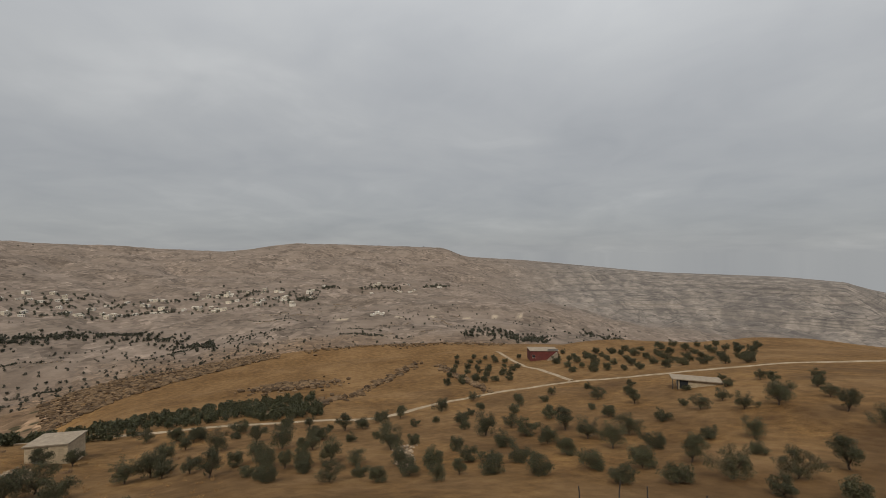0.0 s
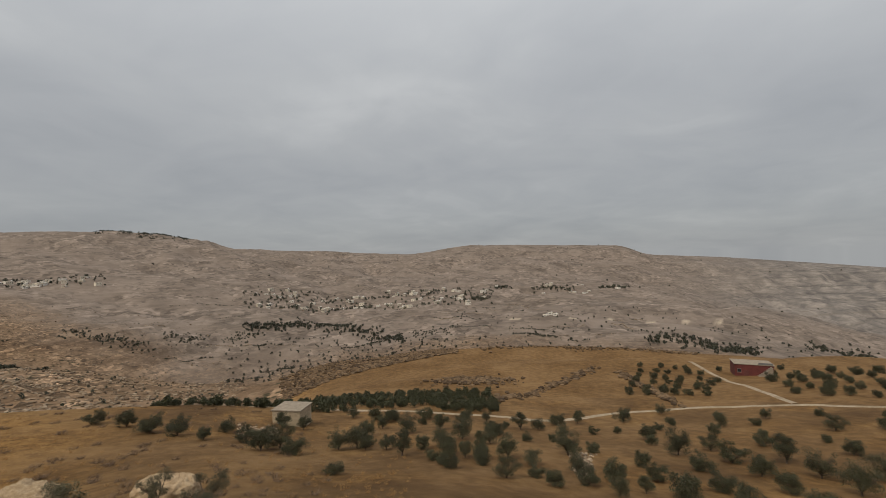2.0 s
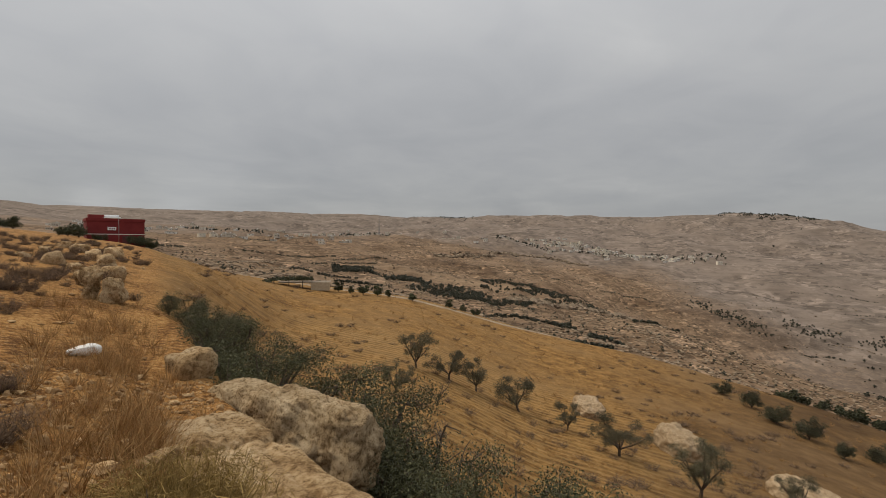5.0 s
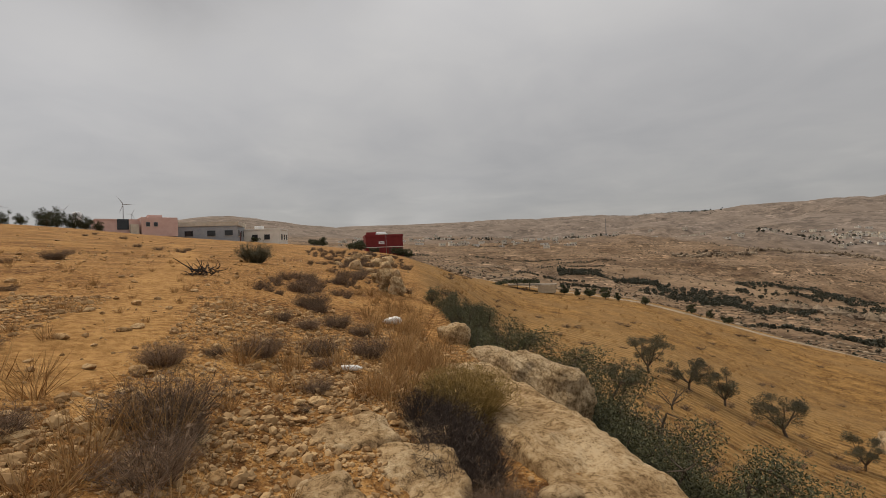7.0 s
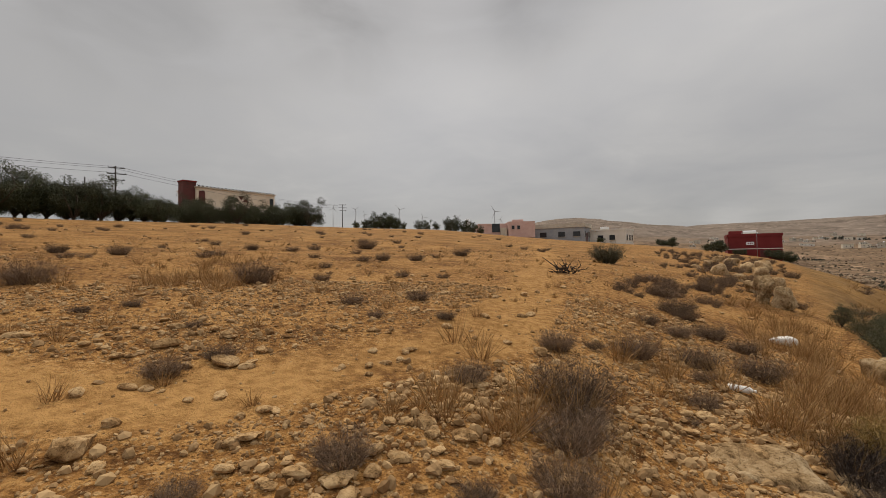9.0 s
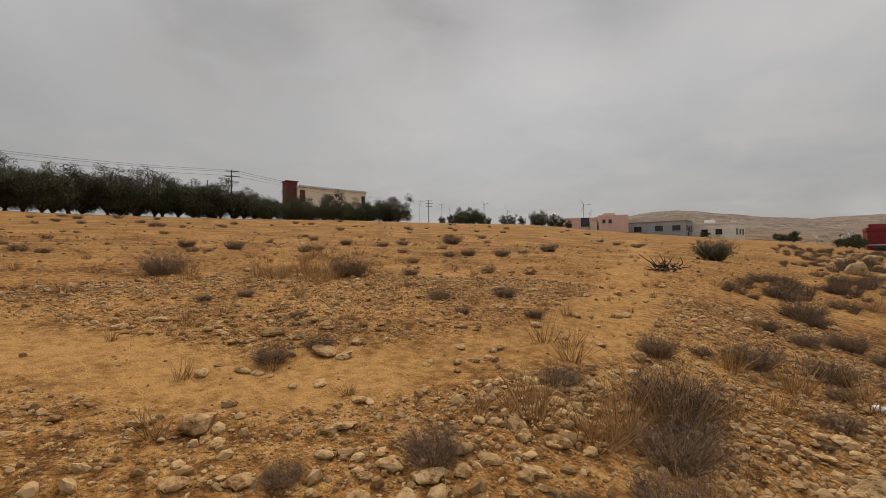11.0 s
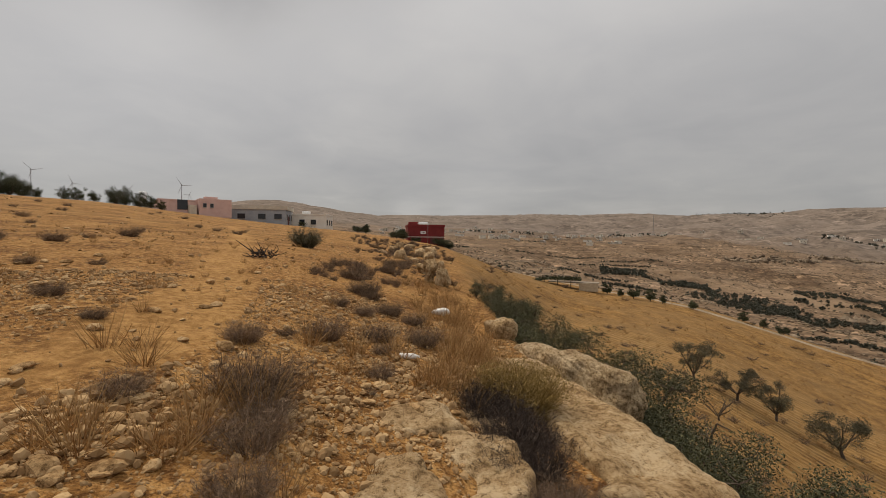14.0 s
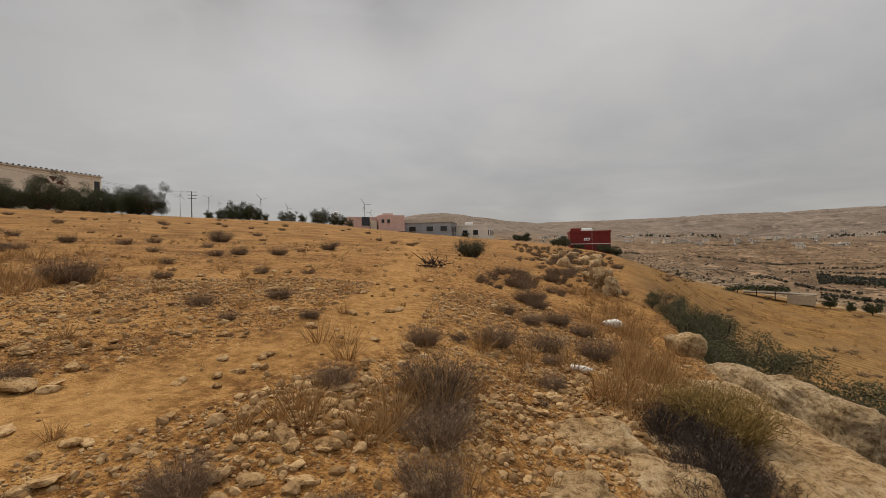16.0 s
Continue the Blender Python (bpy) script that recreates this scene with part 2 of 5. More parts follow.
def plain(name, dark, light, scale=3, rough=.85, spec=.25, relief=.3, depth=.01, vary=.0, metal=0):
    """A surface of two close tones in patches and grain, with fine relief; vary: tone from piece to piece."""
    m, n, l, bsdf = material(name, rough, spec)
    pos = n.new("ShaderNodeTexCoord").outputs["Object"]
    a, b = tex_noise(n, l, pos, scale), tex_noise(n, l, pos, scale * 9, 5, .6)
    f = mix(n, l, .4, a, b)
    col = ramp(n, l, f, ((.35, dark), (.65, light)))
    if vary:
        info = n.new("ShaderNodeObjectInfo").outputs["Random"]
        col = mix(n, l, 1.0, col, ramp(n, l, info, ((0, 1 - vary), (1, 1.0))), "MULTIPLY")
    l.new(col, bsdf.inputs["Base Color"])
    bsdf.inputs["Metallic"].default_value = metal
    bump(n, l, bsdf, b, relief, depth)
    return m


def foliage(name, dark, light, rough=.6):
    m, n, l, bsdf = material(name, rough, .3)
    isl = n.new("ShaderNodeNewGeometry").outputs["Random Per Island"]
    info = n.new("ShaderNodeObjectInfo").outputs["Random"]
    col = ramp(n, l, isl, ((0, dark), (1, light)))
    col = mix(n, l, 1.0, col, ramp(n, l, info, ((0, .75), (1, 1.1))), "MULTIPLY")
    l.new(col, bsdf.inputs["Base Color"])
    return m


def rock_surface(name, dark, mid, light, scale=2.0, relief=.06):
    """Weathered limestone: warm patches, dark pits and cracks, pale worn ridges."""
    m, n, l, bsdf = material(name, .95, .1)
    pos = position(n)
    broad, grain_, fine = tex_noise(n, l, pos, scale, 5, .6), tex_noise(n, l, pos, scale * 7, 6, .7), tex_noise(n, l, pos, scale * 34, 4, .65)
    crack = n.new("ShaderNodeTexVoronoi")
    crack.feature = "DISTANCE_TO_EDGE"
    crack.inputs["Scale"].default_value = scale * 2.2
    warp = mix(n, l, .22, pos, tex_noise(n, l, pos, scale * 3, 4, .6))
    l.new(warp, crack.inputs["Vector"])
    col = ramp(n, l, mix(n, l, .5, broad, grain_), ((.40, dark), (.5, mid), (.60, light)))
    pits = ramp(n, l, mix(n, l, .5, grain_, fine), ((.39, .85), (.475, 0.0)))
    col = mix(n, l, pits, col, tuple(c * .45 for c in dark))
    col = mix(n, l, ramp(n, l, crack.outputs["Distance"], ((.0, .4), (.018, 0.0))), col, tuple(c * .4 for c in dark))
    info = n.new("ShaderNodeObjectInfo").outputs["Random"]
    col = mix(n, l, 1.0, col, ramp(n, l, info, ((0, .82), (1, 1.05))), "MULTIPLY")
    l.new(col, bsdf.inputs["Base Color"])
    bump(n, l, bsdf, mix(n, l, .45, grain_, fine), 1.0, relief)
    return m
# ---- the ground: one sheet to the horizon ----
def ground_material():
    m, n, l, bsdf = material("ground_cover", .95, .1)
    pos = position(n)
    def cover(name):
        a = n.new("ShaderNodeAttribute")
        a.attribute_name = name
        return a.outputs["Fac"]
    big, mid, fine = tex_noise(n, l, pos, .06, 5), tex_noise(n, l, pos, .55, 6, .6), tex_noise(n, l, pos, 9, 6, .65)
    grit = tex_noise(n, l, pos, 46, 3, .6)
    far_patch = tex_noise(n, l, pos, .011, 9, .62, .4)
    far_spot = tex_noise(n, l, pos, .09, 5, .7)
    # trodden stony soil
    clod = n.new("ShaderNodeTexVoronoi")
    clod.inputs["Scale"].default_value = 16
    l.new(pos, clod.inputs["Vector"])
    soil = ramp(n, l, mix(n, l, .6, mid, fine), ((.42, (0.113, 0.049, 0.015)), (.5, (0.298, 0.145, 0.044)), (.58, (0.459, 0.253, 0.088))))
    chip = ramp(n, l, clod.outputs["Distance"], ((.22, 1.0), (.34, 0.0)))
    soil = mix(n, l, mix(n, l, 1.0, chip, ramp(n, l, fine, ((.42, 0.0), (.56, .75))), "MULTIPLY"), soil, (0.544, 0.358, 0.173))
    soil = mix(n, l, ramp(n, l, grit, ((.56, 0.0), (.72, .45))), soil, (0.579, 0.379, 0.185))
    soil = mix(n, l, ramp(n, l, grit, ((.34, .75), (.46, 0.0))), soil, (0.099, 0.044, 0.015))
    soil = mix(n, l, mix(n, l, 1.0, cover("trail"), (1, 1, 1), "MULTIPLY"), soil, ramp(n, l, mix(n, l, .65, mid, fine), ((.42, (0.274, 0.139, 0.045)), (.58, (0.476, 0.268, 0.097)))))
    # dry grass
    stalk = tex_noise(n, l, pos, 3.1, 6, .75)
    straw = ramp(n, l, mix(n, l, .55, mid, stalk), ((.40, (0.087, 0.045, 0.016)), (.5, (0.226, 0.120, 0.037)), (.60, (0.386, 0.220, 0.076))))
    straw = mix(n, l, ramp(n, l, big, ((.42, 0.0), (.62, .6))), straw, (0.241, 0.145, 0.061))
    straw = mix(n, l, ramp(n, l, tex_noise(n, l, pos, 1.1, 7, .72), ((.55, 0.0), (.66, .75))), straw, (0.090, 0.050, 0.021))
    straw = mix(n, l, ramp(n, l, tex_noise(n, l, pos, 1.7, 7, .75), ((.57, 0.0), (.66, .7))), straw, (0.426, 0.284, 0.134))
    # plough lines across the near slope
    wave = n.new("ShaderNodeTexWave")
    wave.bands_direction = "DIAGONAL"
    for k, v in (("Scale", .42), ("Distortion", 3.5), ("Detail", 3.0), ("Detail Scale", .5)):
        wave.inputs[k].default_value = v
    l.new(pos, wave.inputs["Vector"])
    rows = mix(n, l, 1.0, cover("plough"), ramp(n, l, wave.outputs["Fac"], ((.5, 0.0), (.85, .42))), "MULTIPLY")
    straw = mix(n, l, rows, straw, (0.408, 0.262, 0.105))
    # brown tilled earth
    earth = ramp(n, l, mix(n, l, .4, big, mid), ((.36, (0.079, 0.045, 0.020)), (.5, (0.129, 0.076, 0.034)), (.64, (0.194, 0.119, 0.057))))
    # bare rocky slopes: bedding in level bands, loose blocks and low scrub
    sepz = n.new("ShaderNodeSeparateXYZ")
    l.new(pos, sepz.inputs[0])
    bed_at = n.new("ShaderNodeCombineXYZ")
    for i, k in enumerate((0.013, 0.012, 0.407)):
        mul = n.new("ShaderNodeMath")
        mul.operation = "MULTIPLY"
        mul.inputs[1].default_value = k
        l.new(sepz.outputs[i], mul.inputs[0])
        l.new(mul.outputs[0], bed_at.inputs[i])
    bed = tex_noise(n, l, bed_at.outputs[0], 1.0, 6, .65)
    speck = n.new("ShaderNodeTexVoronoi")
    speck.inputs["Scale"].default_value = .16
    l.new(pos, speck.inputs["Vector"])
    rock = ramp(n, l, mix(n, l, .35, far_patch, bed), ((.40, (0.092, 0.057, 0.033)), (.48, (0.153, 0.100, 0.060)), (.56, (0.204, 0.136, 0.085)), (.64, (0.268, 0.186, 0.122))))
    rock = mix(n, l, ramp(n, l, far_spot, ((.54, 0.0), (.64, .5))), rock, (0.277, 0.193, 0.125))
    # broken blocks, pale and shaded, at two sizes
    for scale, seed_at, strength in ((.16, .42, .95), (.42, .44, .85)):
        cell = n.new("ShaderNodeTexVoronoi")
        cell.inputs["Scale"].default_value = scale
        l.new(mix(n, l, .985, tex_noise(n, l, pos, .3, 3), pos), cell.inputs["Vector"])
        sep = n.new("ShaderNodeSeparateColor")
        l.new(cell.outputs["Color"], sep.inputs[0])
        tone = ramp(n, l, sep.outputs[0], ((.0, .35), (.3, .85), (.65, 1.0), (.85, 1.25), (1.0, 1.9)))
        where = ramp(n, l, tex_noise(n, l, pos, .021 if scale < .3 else .05, 5, .65), ((seed_at, 0.0), (seed_at + .12, strength)))
        rock = mix(n, l, where, rock, mix(n, l, 1.0, rock, tone, "MULTIPLY"))
    scrub = mix(n, l, 1.0, ramp(n, l, speck.outputs["Distance"], ((.20, 1.0), (.30, 0.0))), ramp(n, l, far_patch, ((.42, 0.0), (.55, .9))), "MULTIPLY")
    rock = mix(n, l, scrub, rock, (0.036, 0.033, 0.016))
    # distant grey-brown hills, haze greyed into their base colours
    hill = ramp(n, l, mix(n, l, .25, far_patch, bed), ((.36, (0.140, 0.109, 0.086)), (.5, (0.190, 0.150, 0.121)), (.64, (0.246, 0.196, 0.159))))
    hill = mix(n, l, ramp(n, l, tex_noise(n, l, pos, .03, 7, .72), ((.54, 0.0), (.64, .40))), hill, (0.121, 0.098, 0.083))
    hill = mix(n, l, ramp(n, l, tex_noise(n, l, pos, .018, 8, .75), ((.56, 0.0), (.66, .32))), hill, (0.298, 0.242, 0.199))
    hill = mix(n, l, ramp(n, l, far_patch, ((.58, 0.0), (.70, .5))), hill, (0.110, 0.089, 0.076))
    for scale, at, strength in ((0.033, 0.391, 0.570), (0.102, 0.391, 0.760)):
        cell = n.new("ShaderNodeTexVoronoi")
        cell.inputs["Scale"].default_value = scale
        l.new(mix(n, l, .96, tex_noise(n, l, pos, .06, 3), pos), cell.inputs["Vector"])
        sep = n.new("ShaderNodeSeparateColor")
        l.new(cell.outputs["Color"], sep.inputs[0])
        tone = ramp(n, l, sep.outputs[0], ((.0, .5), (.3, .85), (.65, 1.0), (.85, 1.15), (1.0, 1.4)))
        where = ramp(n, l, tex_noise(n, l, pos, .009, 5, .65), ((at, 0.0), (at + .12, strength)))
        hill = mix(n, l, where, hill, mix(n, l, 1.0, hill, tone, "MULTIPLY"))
    # the grey scarp: pale scree in downslope streaks, darker along the carved clefts
    def stretched(*scales):
        at = n.new("ShaderNodeCombineXYZ")
        for i, k in enumerate(scales):
            mul = n.new("ShaderNodeMath")
            mul.operation = "MULTIPLY"
            mul.inputs[1].default_value = k
            l.new(sepz.outputs[i], mul.inputs[0])
            l.new(mul.outputs[0], at.inputs[i])
        return at.outputs[0]
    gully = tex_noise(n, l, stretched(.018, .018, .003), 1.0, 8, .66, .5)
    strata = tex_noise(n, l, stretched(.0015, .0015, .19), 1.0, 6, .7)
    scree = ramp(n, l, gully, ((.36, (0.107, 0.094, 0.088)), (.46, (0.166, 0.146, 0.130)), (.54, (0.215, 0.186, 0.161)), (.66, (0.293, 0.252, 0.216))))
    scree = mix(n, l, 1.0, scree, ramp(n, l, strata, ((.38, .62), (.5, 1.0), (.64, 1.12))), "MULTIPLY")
    scree = mix(n, l, ramp(n, l, cover("in_cleft"), ((.35, 0.0), (.9, .6))), scree, (.105, .092, .084))
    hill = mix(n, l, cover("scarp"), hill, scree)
    hill = mix(n, l, ramp(n, l, strata, ((.56, 0.0), (.66, .45))), hill, (.105, .084, .066))
    col = mix(n, l, cover("straw"), soil, straw)
    col = mix(n, l, cover("earth"), col, earth)
    col = mix(n, l, cover("rock"), col, rock)
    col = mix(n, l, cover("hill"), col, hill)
    sand = ramp(n, l, mix(n, l, .5, far_patch, tex_noise(n, l, pos, .12, 6, .7)), ((.38, (.170, .112, .066)), (.5, (.235, .160, .098)), (.62, (.290, .205, .130))))
    col = mix(n, l, cover("plain"), col, sand)
    col = mix(n, l, cover("track"), col, ramp(n, l, mid, ((.35, (.32, .255, .185)), (.65, (.45, .375, .285)))))
    l.new(col, bsdf.inputs["Base Color"])
    bump(n, l, bsdf, mix(n, l, .5, fine, grit), .9, .09)
    return m


def polyline_distance(x, y, points):
    d = np.full(np.shape(x), 1e9)
    for (ax, ay), (bx, by) in zip(points, points[1:]):
        k = np.clip(((x - ax) * (bx - ax) + (y - ay) * (by - ay)) / ((bx - ax) ** 2 + (by - ay) ** 2), 0, 1)
        d = np.minimum(d, np.hypot(x - ax - k * (bx - ax), y - ay - k * (by - ay)))
    return d


def build_ground():
    fine = np.concatenate([np.arange(-105, 182, .35), np.arange(182, 255, 1.5)])
    rads = np.concatenate([[0.0], np.exp(np.linspace(math.log(.35), math.log(60), 200)), np.linspace(61.4, 260, 142), np.exp(np.linspace(math.log(265), math.log(4850), 116))])
    A, R = np.meshgrid(np.radians(fine), rads[1:], indexing="ij")
    X, Y = R * np.sin(A), R * np.cos(A)
    Z = height(X, Y)
    na, nr = X.shape
    verts = np.concatenate([np.stack([X, Y, Z], -1).reshape(-1, 3), [[0, 0, float(height(0.0, 0.01))]]])
    i = np.arange(na)[:, None] * nr
    j = np.arange(nr - 1)[None, :]
    i2 = (np.arange(na)[:, None] + 1) % na * nr
    quads = np.stack([i + j, i + j + 1, i2 + j + 1, i2 + j], -1).reshape(-1, 4)
    faces = quads.tolist() + [(na * nr, int(a), int(b)) for a, b in zip(i[:, 0], i2[:, 0])]
    me = bpy.data.meshes.new("ground")
    me.from_pydata(verts.tolist(), [], faces)
    x, y = verts[:, 0], verts[:, 1]
    r = np.hypot(x, y)
    b = np.degrees(np.arctan2(x, y))
    b = np.where(b < -134, b + 360, b)
    soft = fbm(x / 30, y / 30, 3, 31)
    top = smooth(-1.5, .3, ridge_inside(x, y)) * np.where((b > 12) & (r > 22), 0, 1)
    straw = np.maximum(1 - top, smooth(9, 40, r) * .55 * (.6 + .6 * fbm(x / 6, y / 6, 3, 32)))
    straw = np.where(top > .5, straw * .75, straw)
    edge = np.interp(b, [0, 8, 20, 33, 48, 60, 75, 82, 88, 95, 182], [110, 112, 125, 125, 120, 118, 118, 130, 215, 248, 262])
    earth = smooth(100, 130, r + 12 * soft) * smooth(82, 90, b) * smooth(edge + 40, edge, r) * .8
    earth = np.maximum(earth, smooth(50, 72, b) * smooth(16, 26, r) * np.clip(.86 + .5 * fbm(x / 9, y / 9, 4, 35), 0, 1) * (r < 130))
    rock = np.where(b > -12, smooth(edge - 8, edge + 14, r + 10 * soft), smooth(150, 250, r))
    # distance at which the haze-greyed hill colours set in, by bearing
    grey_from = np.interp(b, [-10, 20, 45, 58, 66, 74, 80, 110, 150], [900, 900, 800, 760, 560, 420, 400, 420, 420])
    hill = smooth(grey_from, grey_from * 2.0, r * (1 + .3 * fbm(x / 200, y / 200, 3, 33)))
    scarp = smooth(128, 146, b) * smooth(1300, 1900, r)
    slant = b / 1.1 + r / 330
    in_cleft = np.clip((1 - np.abs(grain(slant, r / 2000, 24) * .7 + grain(slant * 2.3, r / 900, 25) * .45)) ** 2 * .7 + .35 * fbm(b / .6, r / 45, 4, 26) + .15, 0, 1)
    track = np.zeros_like(x)
    plain_at = smooth(.05, .35, fbm(x / 60, y / 60, 3, 36) + .25)
    bare = smooth(118, 150, r) * smooth(430, 330, r) * smooth(0, 5, b) * smooth(26, 18, b)
    bare = np.maximum(bare, smooth(500, 530, r) * smooth(640, 580, r) * smooth(24, 30, b) * smooth(52, 44, b))
    bare = np.maximum(bare, smooth(118, 126, r) * smooth(215, 165, r) * smooth(26, 32, b) * smooth(60, 52, b))
    bare = bare * np.clip(.35 + .75 * plain_at, 0, 1)
    plough = smooth(14, 20, r) * smooth(62, 48, r) * smooth(10, 20, b) * smooth(84, 70, b)
    for points, w in TRACKS[3:]:
        track = np.maximum(track, smooth(w * .75, w * .45, polyline_distance(x, y, points)))
    trail = smooth(.85, .2, polyline_distance(x, y, FOOTPATH) + .35 * fbm(x * .7, y * .7, 3, 34))
    straw = straw * (1 - .9 * trail)
    for name, v in (("straw", straw), ("earth", earth), ("rock", rock), ("hill", hill), ("track", track), ("plough", plough), ("plain", bare), ("trail", trail), ("scarp", scarp), ("in_cleft", in_cleft)):
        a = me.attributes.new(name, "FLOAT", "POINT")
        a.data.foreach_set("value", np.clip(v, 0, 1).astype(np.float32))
    me.polygons.foreach_set("use_smooth", np.ones(len(me.polygons), bool))
    me.materials.append(ground_material())
    ob = new("ground", me)
    return tagged(ob, "stony tan hilltop, golden dry-grass slopes and bare brown hills", "ground", kind="structure")


def polar(bearing, r):
    return r * math.sin(radians(bearing)), r * math.cos(radians(bearing))


# gravel roads and tracks: way points and width
TRACKS = (
    ([polar(*p) for p in ((6, 110), (14, 106), (21, 103), (28, 102), (34, 102), (39, 103), (45, 107), (50, 112), (56, 118))], 3.2),
    ([polar(*p) for p in ((76, 116), (84, 110), (90.6, 109), (102, 103), (110, 99), (117, 97), (124, 109), (134, 121), (143, 127), (153, 127), (164, 136), (173, 152), (182, 170))], 2.3),
    ([polar(*p) for p in ((143, 127), (139, 152), (133, 205))], 1.7),
    ([polar(*p) for p in ((110, 905), (118, 880), (126, 920), (138, 1000))], 4.0),
    ([polar(*p) for p in ((74, 620), (70, 540), (68, 430))], 4.0))
FOOTPATH = ((-9, -2.5), (-5.0, -.2), (-3.6, .9), (-3.2, 1.8), (-3.05, 2.6), (-2.85, 3.6), (-3.0, 5.0), (-3.8, 7.7), (-5.9, 12.1), (-8.5, 18.5), (-11.6, 25.8), (-20, 42))
ground = build_ground()


def dirt_road(points, w, seed):
    """A strip of pale gravel with ragged edges, draped over the ground."""
    p = np.array(points)
    s = np.concatenate([[0], np.cumsum(np.hypot(*np.diff(p, axis=0).T))])
    q = np.linspace(0, s[-1], int(s[-1] / 1.2))
    line = np.stack([np.interp(q, s, p[:, i]) for i in (0, 1)], 1)
    kernel = np.hanning(15)[1:-1] / np.hanning(15)[1:-1].sum()
    line = np.stack([np.convolve(np.pad(line[:, i], 6, mode="edge"), kernel, "valid") for i in (0, 1)], 1)
    d = np.gradient(line, axis=0)
    side = np.stack([d[:, 1], -d[:, 0]], 1) / np.hypot(*d.T)[:, None]
    rows = []
    for k in (-1, -.5, 0, .5, 1):
        off = k * w / 2 * (1 + .16 * abs(k) * fbm(q / 3.1, q * 0 + 5 * k, 3, seed))
        at = line + side * off[:, None]
        rows.append(np.column_stack([at, height(at[:, 0], at[:, 1]) + (.10 if abs(k) < 1 else -.04)]))
    v = np.stack(rows, 1).reshape(-1, 3)
    i = np.arange(len(q) - 1)[:, None] * 5 + np.arange(4)[None]
    f = np.stack([i, i + 1, i + 6, i + 5], -1).reshape(-1, 4)
    me = bpy.data.meshes.new("dirt_road")
    me.from_pydata(v.tolist(), [], f.tolist())
    me.polygons.foreach_set("use_smooth", np.ones(len(me.polygons), bool))
    me.materials.append(GRAVEL)
    return tagged(new("dirt_road", me), "pale gravel road across the dry fields", "road", kind="structure")


def gravel_material():
    m, n, l, bsdf = material("pale_gravel", .95, .1)
    pos = position(n)
    col = ramp(n, l, mix(n, l, .5, tex_noise(n, l, pos, .5, 5, .6), tex_noise(n, l, pos, 5, 5, .7)), ((.38, (.20, .148, .094)), (.5, (.29, .228, .158)), (.62, (.38, .31, .23))))
    l.new(col, bsdf.inputs["Base Color"])
    bump(n, l, bsdf, tex_noise(n, l, pos, 9, 5, .7), .6, .05)
    return m


GRAVEL = gravel_material()
for k, (points, w) in enumerate(TRACKS[:3]):
    dirt_road(points, w, 60 + k)
# ---- building blocks ----
def thing(name, x, y, z=None, turn=0, label="", category="", group="", kind=""):
    ob = new(name)
    ob.empty_display_size = .2
    ob.matrix_basis = pose(x, y, float(height(x, y)) if z is None else z, 0, 0, turn)
    return tagged(ob, label, category, group, kind)


def link(name, me, mat, parent=None, label="", flat=True):
    if mat and not me.materials:
        me.materials.append(mat)
    if not flat:
        me.polygons.foreach_set("use_smooth", np.ones(len(me.polygons), bool))
    ob = new(name, me)
    if parent:
        ob.parent = parent
    return tagged(ob, label)


def part(name, bm, mat, parent, label="", flat=True):
    """Links a bmesh as one mesh object under a thing or a part."""
    me = bpy.data.meshes.new(name)
    bm.to_mesh(me)
    bm.free()
    return link(name, me, mat, parent, label, flat)


def raw(name, verts, faces, mat, parent=None, label="", flat=True):
    me = bpy.data.meshes.new(name)
    me.from_pydata(np.asarray(verts).tolist(), [], [tuple(f) for f in np.asarray(faces).tolist()] if not isinstance(faces, list) else faces)
    return link(name, me, mat, parent, label, flat)


def block(sx, sy, sz, x=0, y=0, z=0, bevel=0.0, bm=None):
    """A box with its foot at z."""
    bm = bm or bmesh.new()
    made = bmesh.ops.create_cube(bm, size=1, matrix=Matrix.Translation((x, y, z + sz / 2)) @ Matrix.Diagonal((sx, sy, sz, 1)))
    if bevel:
        edges = list({e for v in made["verts"] for e in v.link_edges})
        bmesh.ops.bevel(bm, geom=edges, offset=bevel, segments=2, affect="EDGES", profile=.6)
    return bm


def tube(points, radii, sides=6):
    """A tapered tube along points: vertices and faces."""
    pts = [Vector(p) for p in points]
    verts, faces = [], []
    for i, (p, r) in enumerate(zip(pts, radii)):
        d = (pts[min(i + 1, len(pts) - 1)] - pts[max(i - 1, 0)]).normalized()
        a = d.orthogonal().normalized()
        b = d.cross(a)
        for k in range(sides):
            w = 2 * math.pi * k / sides
            verts.append(p + (a * math.cos(w) + b * math.sin(w)) * r)
    for i in range(len(pts) - 1):
        for k in range(sides):
            k2 = (k + 1) % sides
            faces.append((i * sides + k, i * sides + k2, (i + 1) * sides + k2, (i + 1) * sides + k))
    faces.append(tuple(range(sides))[::-1])
    faces.append(tuple((len(pts) - 1) * sides + k for k in range(sides)))
    return [tuple(v) for v in verts], faces


def tubes(list_of):
    verts, faces = [], []
    for v, f in list_of:
        n = len(verts)
        verts += v
        faces += [tuple(i + n for i in q) for q in f]
    return verts, faces


